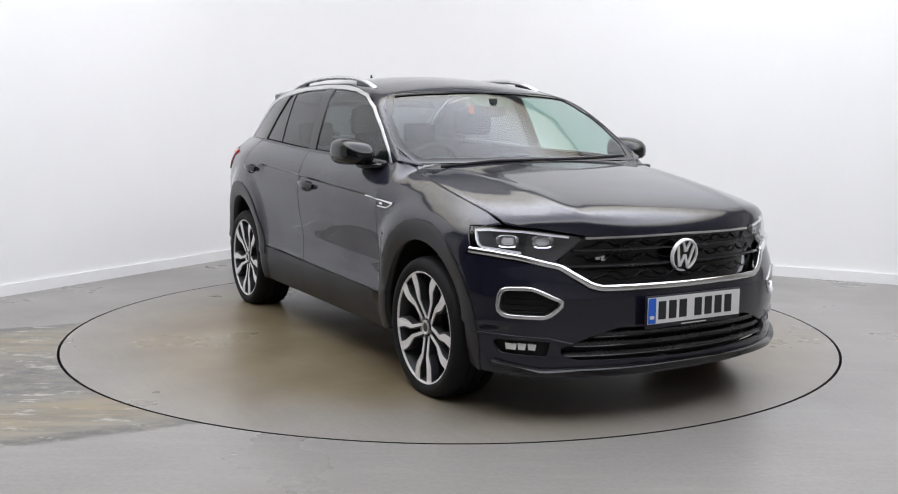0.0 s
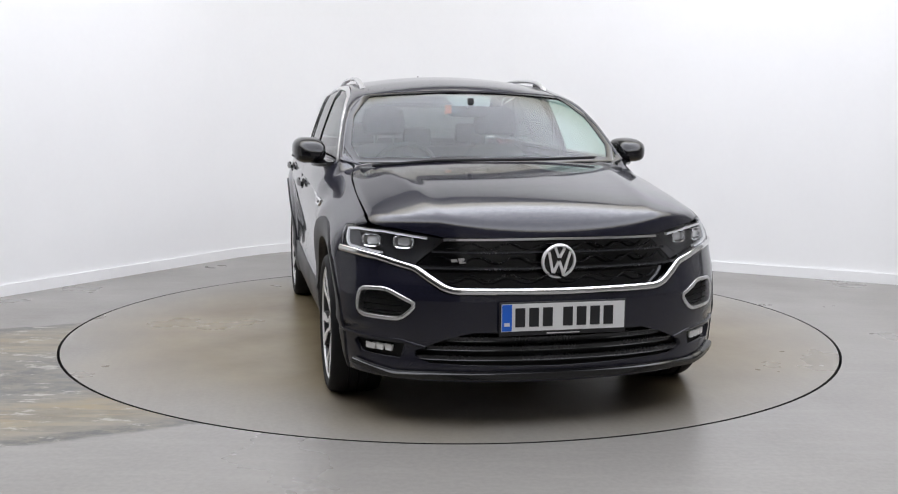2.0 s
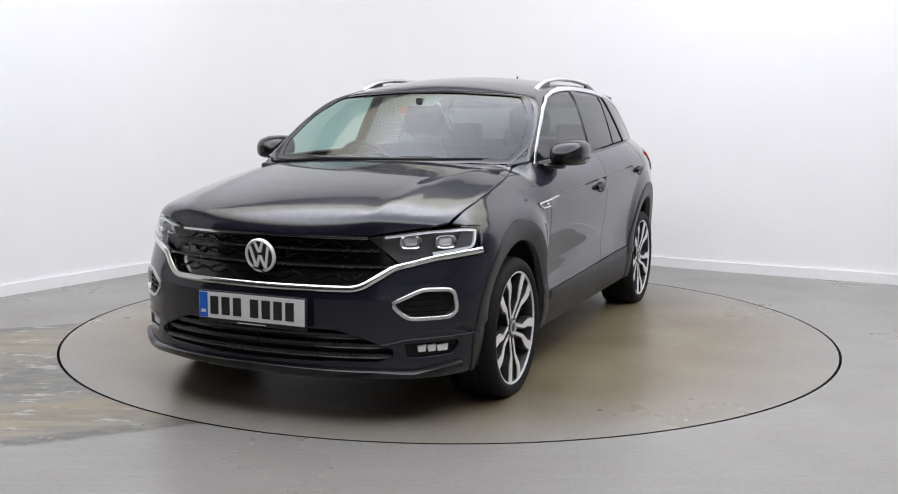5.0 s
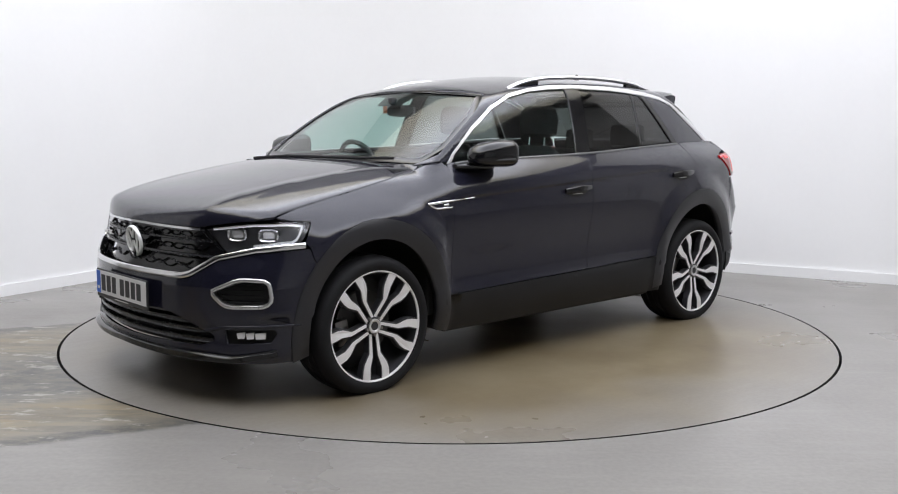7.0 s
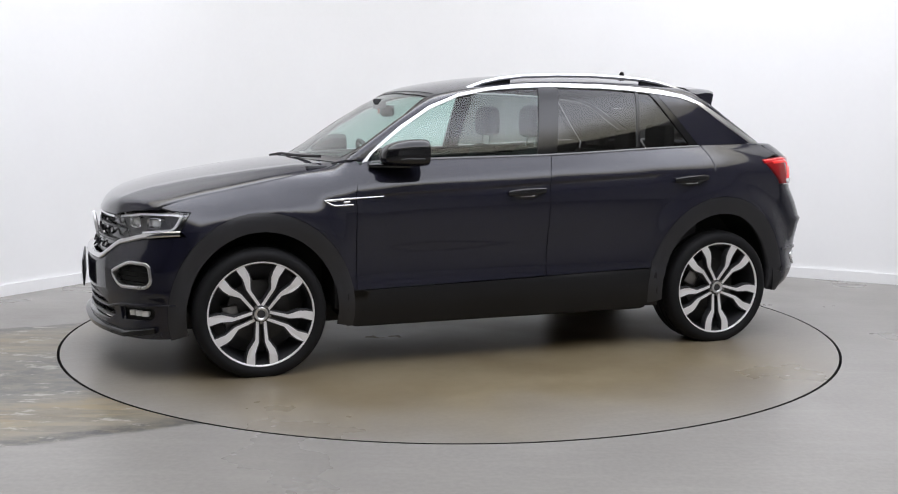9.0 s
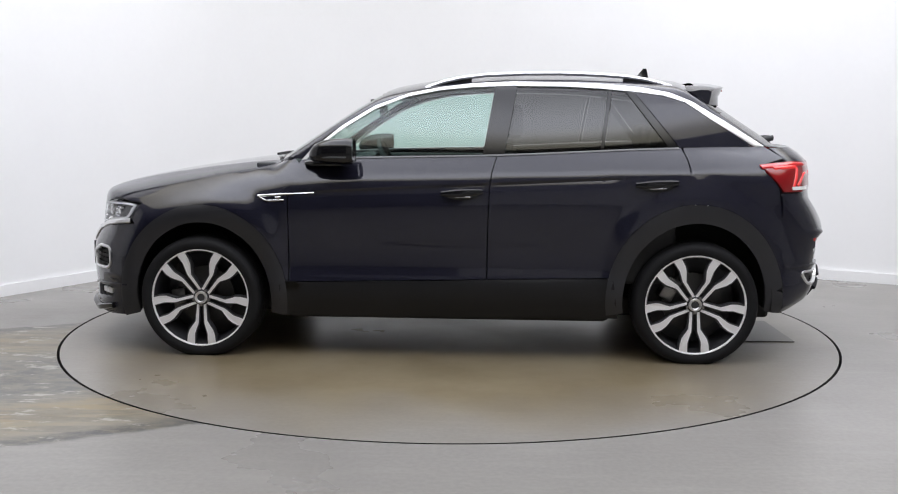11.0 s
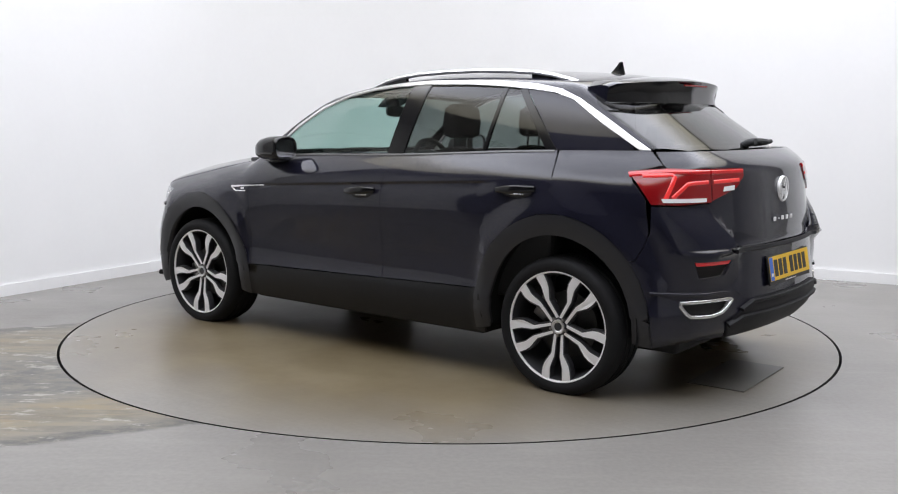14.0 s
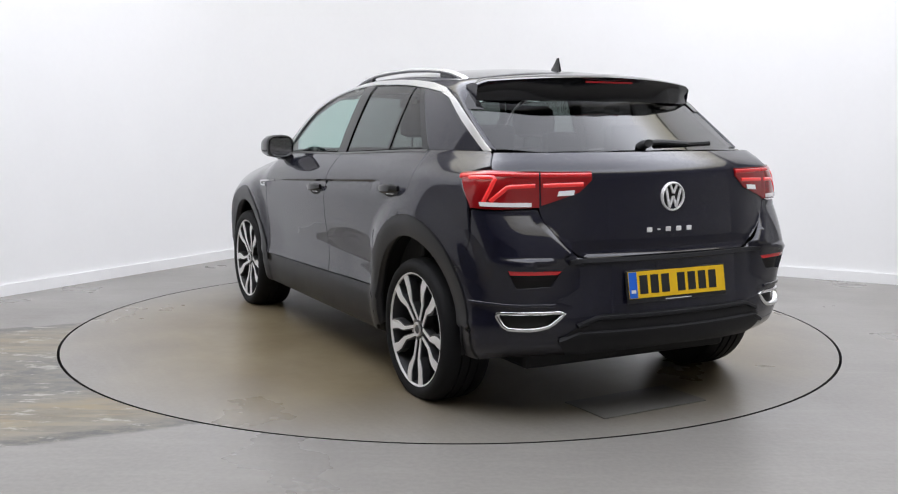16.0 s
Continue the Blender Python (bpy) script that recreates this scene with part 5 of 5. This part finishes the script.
# ---- outside fittings ----
def fittings():
    # mirrors
    shell = superloft([(0.70, 0.875, 1.065, 0.02, 0.012), (0.692, 0.878, 1.070, 0.045, 0.028), (0.67, 0.885, 1.077, 0.066, 0.046), (0.63, 0.893, 1.083, 0.079, 0.058), (0.57, 0.898, 1.087, 0.083, 0.066), (0.50, 0.898, 1.088, 0.083, 0.068), (0.475, 0.898, 1.088, 0.081, 0.066), (0.468, 0.898, 1.088, 0.077, 0.061), (0.472, 0.898, 1.088, 0.072, 0.055), (0.486, 0.898, 1.088, 0.068, 0.051)], 32, 2.9)
    shells = twin("mirror", shell, GLOSS_BLACK, car, "gloss black door mirror")
    for s, ob in ((1, shells[0]), (-1, shells[1])):
        g = box(0.478, 0.484, s * 0.898 - 0.067, s * 0.898 + 0.067, 1.039, 1.137, 0.0)
        part("mirror_glass", g, CHROME, ob, "mirror glass")
        foot = superloft([(0.74, s * 0.79, 1.022, 0.03, 0.012), (0.68, s * 0.81, 1.024, 0.06, 0.018), (0.60, s * 0.825, 1.022, 0.065, 0.02), (0.54, s * 0.825, 1.02, 0.05, 0.014)], 16)
        part("mirror_foot", foot, GLOSS_BLACK, ob, "", True)
        line = tube([(0.66, s * 0.935, 1.055), (0.62, s * 0.966, 1.058), (0.57, s * 0.979, 1.06), (0.5, s * 0.979, 1.06)], 0.005, 6)
        part("indicator", line, TRIM_DARK, ob, "thin side indicator")
    # handles
    for x0, x1, z0, z1 in ((0.02, -0.192, 0.871, 0.884), (-0.968, -1.182, 0.924, 0.937)):
        xm, zm = (x0 + x1) / 2, (z0 + z1) / 2
        # A flat dark oval on the door paints the shade of the handle's recess.
        cup = [(xm + 0.085 * math.cos(a), 0.9, zm - 0.006 + 0.030 * math.sin(a)) for a in np.linspace(0, math.tau, 24, endpoint=False)]
        pair("handle_recess_shade", car, body_low, SIDE, cup, step=0.03, lift=0.0015, depth=0.002, mat=DARK)
        o, d = rays_side(np.array([[x, zm] for x in np.linspace(x0, x1, 9)]))
        surf = cast(body_low, o, d)
        secs = []
        for i, p in enumerate(surf):
            t = i / 8
            lift = 0.004 + 0.026 * math.sin(math.pi * min(max(t, 0.04), 0.96)) ** 0.5
            secs.append((p[0], p[1] + lift, z0 + (z1 - z0) * t + 0.004, 0.008, 0.013 + 0.007 * math.sin(math.pi * t)))
        twin("door_handle", superloft(secs, 14), GLOSS_BLACK, car, "gloss black door handle")
        strip("handle_line", car, body_low, SIDE, [(xm + 0.035, 0.9, zm - 0.021), (xm - 0.045, 0.9, zm - 0.019)], 0.007, 0.004, 0.004, CHROME, "chrome line under the handle")
    # side badge on wing and door
    strip("side_badge", car, body_low, SIDE, [(0.978, 0.88, 0.852), (0.90, 0.88, 0.859), (0.68, 0.88, 0.874)], 0.013, 0.006, 0.004, CHROME, "slim chrome side badge", width_end=0.006)
    strip("side_badge", car, body_low, SIDE, [(0.97, 0.88, 0.848), (0.935, 0.88, 0.829), (0.838, 0.88, 0.833)], 0.009, 0.005, 0.004, CHROME, "slim chrome side badge")
    strip("side_badge", car, body_low, SIDE, [(0.885, 0.88, 0.845), (0.855, 0.88, 0.847)], 0.010, 0.004, 0.004, CHROME, "slim chrome side badge")
    # roof rails
    xs = np.array([0.125, 0.09, 0.03, -0.06, -0.2, -0.4, -0.6, -0.8, -0.95, -1.04, -1.11, -1.16, -1.185])
    hs = 0.76 * np.array([0.0, 0.012, 0.028, 0.042, 0.048, 0.05, 0.05, 0.048, 0.044, 0.034, 0.02, 0.008, 0.0])
    line = [(x, 0.55 - 0.02 * max(0, (-0.6 - x)), roof_z(x, 0.55) - 0.006 + h) for x, h in zip(xs, hs)]
    rails = twin("roof_rail", tube(line, 0.016, 10, 0.75), SATIN, car, "satin aluminium roof rail")
    for s, ob in ((1, rails[0]), (-1, rails[1])):
        for x0, x1 in ((0.06, -0.12), (-0.93, -1.12)):
            bm = bmesh.new()
            pts = []
            for x in np.linspace(x0, x1, 8):
                h = float(np.interp(-x, -xs, hs))
                for dy in (-0.010, 0.010):
                    for z in (roof_z(x, 0.56) - 0.02, roof_z(x, 0.566) - 0.012 + h):
                        pts.append(bm.verts.new((x, s * (0.55 - 0.02 * max(0, -0.6 - x) + dy), z)))
            for i in range(7):
                a, b = pts[4 * i:4 * i + 4], pts[4 * i + 4:4 * i + 8]
                bm.faces.new((a[0], a[1], b[1], b[0]))
                bm.faces.new((a[2], b[2], b[3], a[3]))
            bmesh.ops.recalc_face_normals(bm, faces=bm.faces[:])
            part("rail_foot", bm, GLOSS_BLACK, ob)
    # aerial
    fin = bmesh.new()
    rows = []
    for t in np.linspace(0, 1, 8):
        z = 1.478 + 0.078 * t
        x0, x1 = -1.0 - 0.108 * t ** 0.5, -1.145 + 0.018 * t
        w = 0.015 * (1 - t) ** 1.6 + 0.003
        rows.append([fin.verts.new(p) for p in ((x0, 0, z), ((x0 + x1) / 2, w, z), (x1, w * 0.5, z), (x1, -w * 0.5, z), ((x0 + x1) / 2, -w, z))])
    for a, b in zip(rows, rows[1:]):
        for k in range(5):
            fin.faces.new((a[k], a[(k + 1) % 5], b[(k + 1) % 5], b[k]))
    fin.faces.new(rows[-1])
    bmesh.ops.recalc_face_normals(fin, faces=fin.faces[:])
    part("aerial", fin, GLOSS_BLACK, car, "black shark fin aerial", True)
    # wipers
    wiper = part("rear_wiper", superloft([(-1.80, 0.03, 1.137, 0.02, 0.016), (-1.835, 0.03, 1.15, 0.026, 0.02), (-1.868, 0.028, 1.158, 0.022, 0.016)], 14), TRIM_DARK, car, "black rear wiper", True)
    part("wiper_arm", tube([(-1.85, 0.03, 1.160), (-1.85, -0.08, 1.160), (-1.838, -0.2, 1.153)], 0.016, 8, 0.8), TRIM_DARK, wiper, "", True)
    part("wiper_blade", tube([(-1.842, -0.02, 1.142), (-1.832, -0.2, 1.147), (-1.79, -0.38, 1.152)], 0.011, 6), RUBBER, wiper, "", True)
    for pts in ([(1.0, 0.0, 1.045), (0.975, 0.3, 1.048), (0.93, 0.56, 1.055)], [(1.0, -0.62, 1.02), (0.985, -0.3, 1.042), (0.995, 0.02, 1.046)]):
        part("front_wiper", tube([(x + 0.006, y, z + 0.006) for x, y, z in pts], 0.008, 6), RUBBER, car, "black windscreen wiper", True)
    part("scuttle", box(0.86, 1.03, -0.68, 0.68, 0.98, 1.018, 0.01), TRIM_DARK, car, "black plastic scuttle panel")


# ---- inside ----
def cushion(sections, power=3.2, n=24):
    return superloft(sections, n, power)


def seat(y, x):
    base = new("front_seat")
    base.parent = car
    base.matrix_basis = pose(x, y, 0)
    tagged(base, "dark fabric front seat with a tall headrest")
    part("seat_cushion", box(-0.25, 0.25, -0.24, 0.24, 0.48, 0.63, 0.05), FABRIC, base, "", True)
    back = bmesh.new()
    b2 = cushion([(z, 0, 0, w, d) for z, w, d in ((0.55, 0.22, 0.07), (0.62, 0.235, 0.075), (0.8, 0.24, 0.075), (0.98, 0.22, 0.065), (1.08, 0.17, 0.05), (1.11, 0.12, 0.03))])
    b2.transform(Matrix(((0, 0, 1, -0.26), (0, 1, 0, 0), (1, 0, 0, 0), (0, 0, 0, 1))))
    bmesh.ops.recalc_face_normals(b2, faces=b2.faces[:])
    b2.transform(Matrix.Translation((-0.26, 0, 0.55)) @ pose(0, 0, 0, 0, -13, 0) @ Matrix.Translation((0.26, 0, -0.55)))
    back.free()
    part("backrest", b2, FABRIC, base, "", True)
    head = cushion([(z, 0, 0, w, d) for z, w, d in ((1.155, 0.09, 0.03), (1.17, 0.125, 0.05), (1.24, 0.135, 0.055), (1.31, 0.12, 0.05), (1.335, 0.08, 0.03))])
    head.transform(Matrix(((0, 0, 1, -0.40), (0, 1, 0, 0), (1, 0, 0, 0), (0, 0, 0, 1))))
    bmesh.ops.recalc_face_normals(head, faces=head.faces[:])
    h = part("headrest", head, FABRIC, base, "", True)
    for s in (-0.06, 0.06):
        part("headrest_post", tube([(-0.385, s, 1.08), (-0.395, s, 1.17)], 0.006, 6), CHROME, h)


def interior():
    for y in (0.36, -0.36):
        seat(y, 0.05)
    bench = new("rear_bench")
    bench.parent = car
    tagged(bench, "dark fabric rear bench with three headrests")
    part("bench_cushion", box(-1.0, -0.5, -0.6, 0.6, 0.45, 0.62, 0.05), FABRIC, bench, "", True)
    b = box(-0.07, 0.07, -0.6, 0.6, 0.0, 0.50, 0.04)
    b.transform(pose(-1.0, 0, 0.58, 0, -18, 0))
    part("bench_back", b, FABRIC, bench, "", True)
    for y, w, z in ((0.4, 0.12, 1.185), (0.0, 0.1, 1.15), (-0.4, 0.12, 1.185)):
        part("headrest", box(-1.2, -1.12, y - w, y + w, z - 0.1, z + 0.045, 0.03), FABRIC, bench, "", True)
    dash = cushion([(0.90, 0, 0.90, 0.70, 0.10), (0.80, 0, 0.93, 0.70, 0.085), (0.66, 0, 0.93, 0.71, 0.085), (0.56, 0, 0.91, 0.70, 0.09), (0.50, 0, 0.85, 0.69, 0.10)], 5.0, 36)
    part("dashboard", dash, TRIM_DARK, car, "dark soft plastic dashboard", True)
    hood = cushion([(0.62, -0.36, 1.0, 0.17, 0.035), (0.56, -0.36, 1.01, 0.18, 0.045), (0.50, -0.36, 1.0, 0.17, 0.04)], 3.0)
    part("instrument_hood", hood, TRIM_DARK, car, "", True)
    part("console", box(-0.35, 0.6, -0.12, 0.12, 0.33, 0.66, 0.03), TRIM_DARK, car, "", True)
    part("screen", box(0.485, 0.50, -0.12, 0.12, 0.84, 0.97, 0.004), GLOSS_BLACK, car, "dark centre display")
    ring = [(0.0, 0.185 * math.cos(a), 0.185 * math.sin(a)) for a in np.linspace(0, math.tau, 33)]
    t = tube(ring, 0.015, 8)
    t.transform(pose(0.42, -0.36, 0.95, 0, 24, 0))
    wheel = part("steering_wheel", t, TRIM_DARK, car, "dark leather steering wheel", True)
    hub = box(-0.03, 0.03, -0.18, 0.18, -0.03, 0.03, 0.015)
    hub.transform(pose(0.42, -0.36, 0.95, 0, 24, 0))
    part("wheel_hub", hub, TRIM_DARK, wheel, "", True)
    for s in (1, -1):
        part("door_lining", box(-1.2, 0.8, s * 0.745 - 0.03, s * 0.745 + 0.03, 0.4, 1.03, 0.02), TRIM_DARK, car)
    place("headliner", skin("headliner", body_up, TOP, both([(0.30, 0.0, 1.4), (0.26, 0.5, 1.4), (-1.2, 0.5, 1.4), (-1.3, 0.0, 1.4)]), step=0.08, lift=-0.03, depth=0.004, mat=HEADLINER), car, "grey cloth headliner")
    place("sun_band", skin("sun_band", body_up, TOP, both([(0.40, 0.0, 1.4), (0.335, 0.5, 1.4), (0.31, 0.57, 1.4), (0.345, 0.58, 1.38), (0.37, 0.5, 1.38), (0.43, 0.13, 1.38), (0.52, 0.10, 1.38), (0.525, 0.0, 1.38)]), step=0.05, lift=-0.012, depth=0.002, mat=GLOSS_BLACK), car, "black sensor housing and edge band")
    mirror = superloft([(0.435, 0.0, 1.30, 0.10, 0.02), (0.425, 0, 1.30, 0.12, 0.033), (0.41, 0, 1.30, 0.12, 0.033)], 20, 3.5)
    m = part("inner_mirror", mirror, TRIM_DARK, car, "dark inside mirror", True)
    part("mirror_stem", box(0.43, 0.5, -0.015, 0.015, 1.31, 1.37, 0.004), TRIM_DARK, m)
    part("tax_sticker", box(0.437, 0.44, -0.135, -0.10, 1.285, 1.33), ORANGE, m, "small orange tag")
    part("parcel_shelf", box(-1.75, -1.25, -0.6, 0.6, 1.03, 1.045), TRIM_DARK, car, "dark parcel shelf")


wheels()
underbody()
fittings()
interior()


# ---- what moves: the turntable and the car on it ----
def motions():
    turns = [(0.0, -60.38), (0.5, -62.42), (1.0, -66.28), (1.5, -71.5), (2.0, -77.6), (2.5, -83.6), (3.0, -89.65), (3.5, -95.62), (4.0, -101.65), (4.5, -107.55), (5.0, -113.5), (5.5, -119.45),
             (6.0, -125.4), (6.5, -131.35), (7.0, -137.25), (7.5, -143.15), (8.0, -149.05), (8.5, -154.9), (9.0, -160.73), (9.5, -166.4), (10.0, -172.0), (10.5, -177.5), (11.0, -183.05), (11.5, -188.7),
             (12.0, -194.55), (12.5, -200.5), (13.0, -206.45), (13.5, -212.35), (14.0, -218.2), (14.5, -224.05), (15.0, -230.0), (15.5, -235.95), (16.0, -242.0)]
    walk(table, [(t, pose(0, 0, 0, 0, 0, a)) for t, a in turns])
    walk(car, [(t, pose(0, 0, 0, 0, 0, a) @ pose(-0.0218, 0.011, 0)) for t, a in turns])


motions()
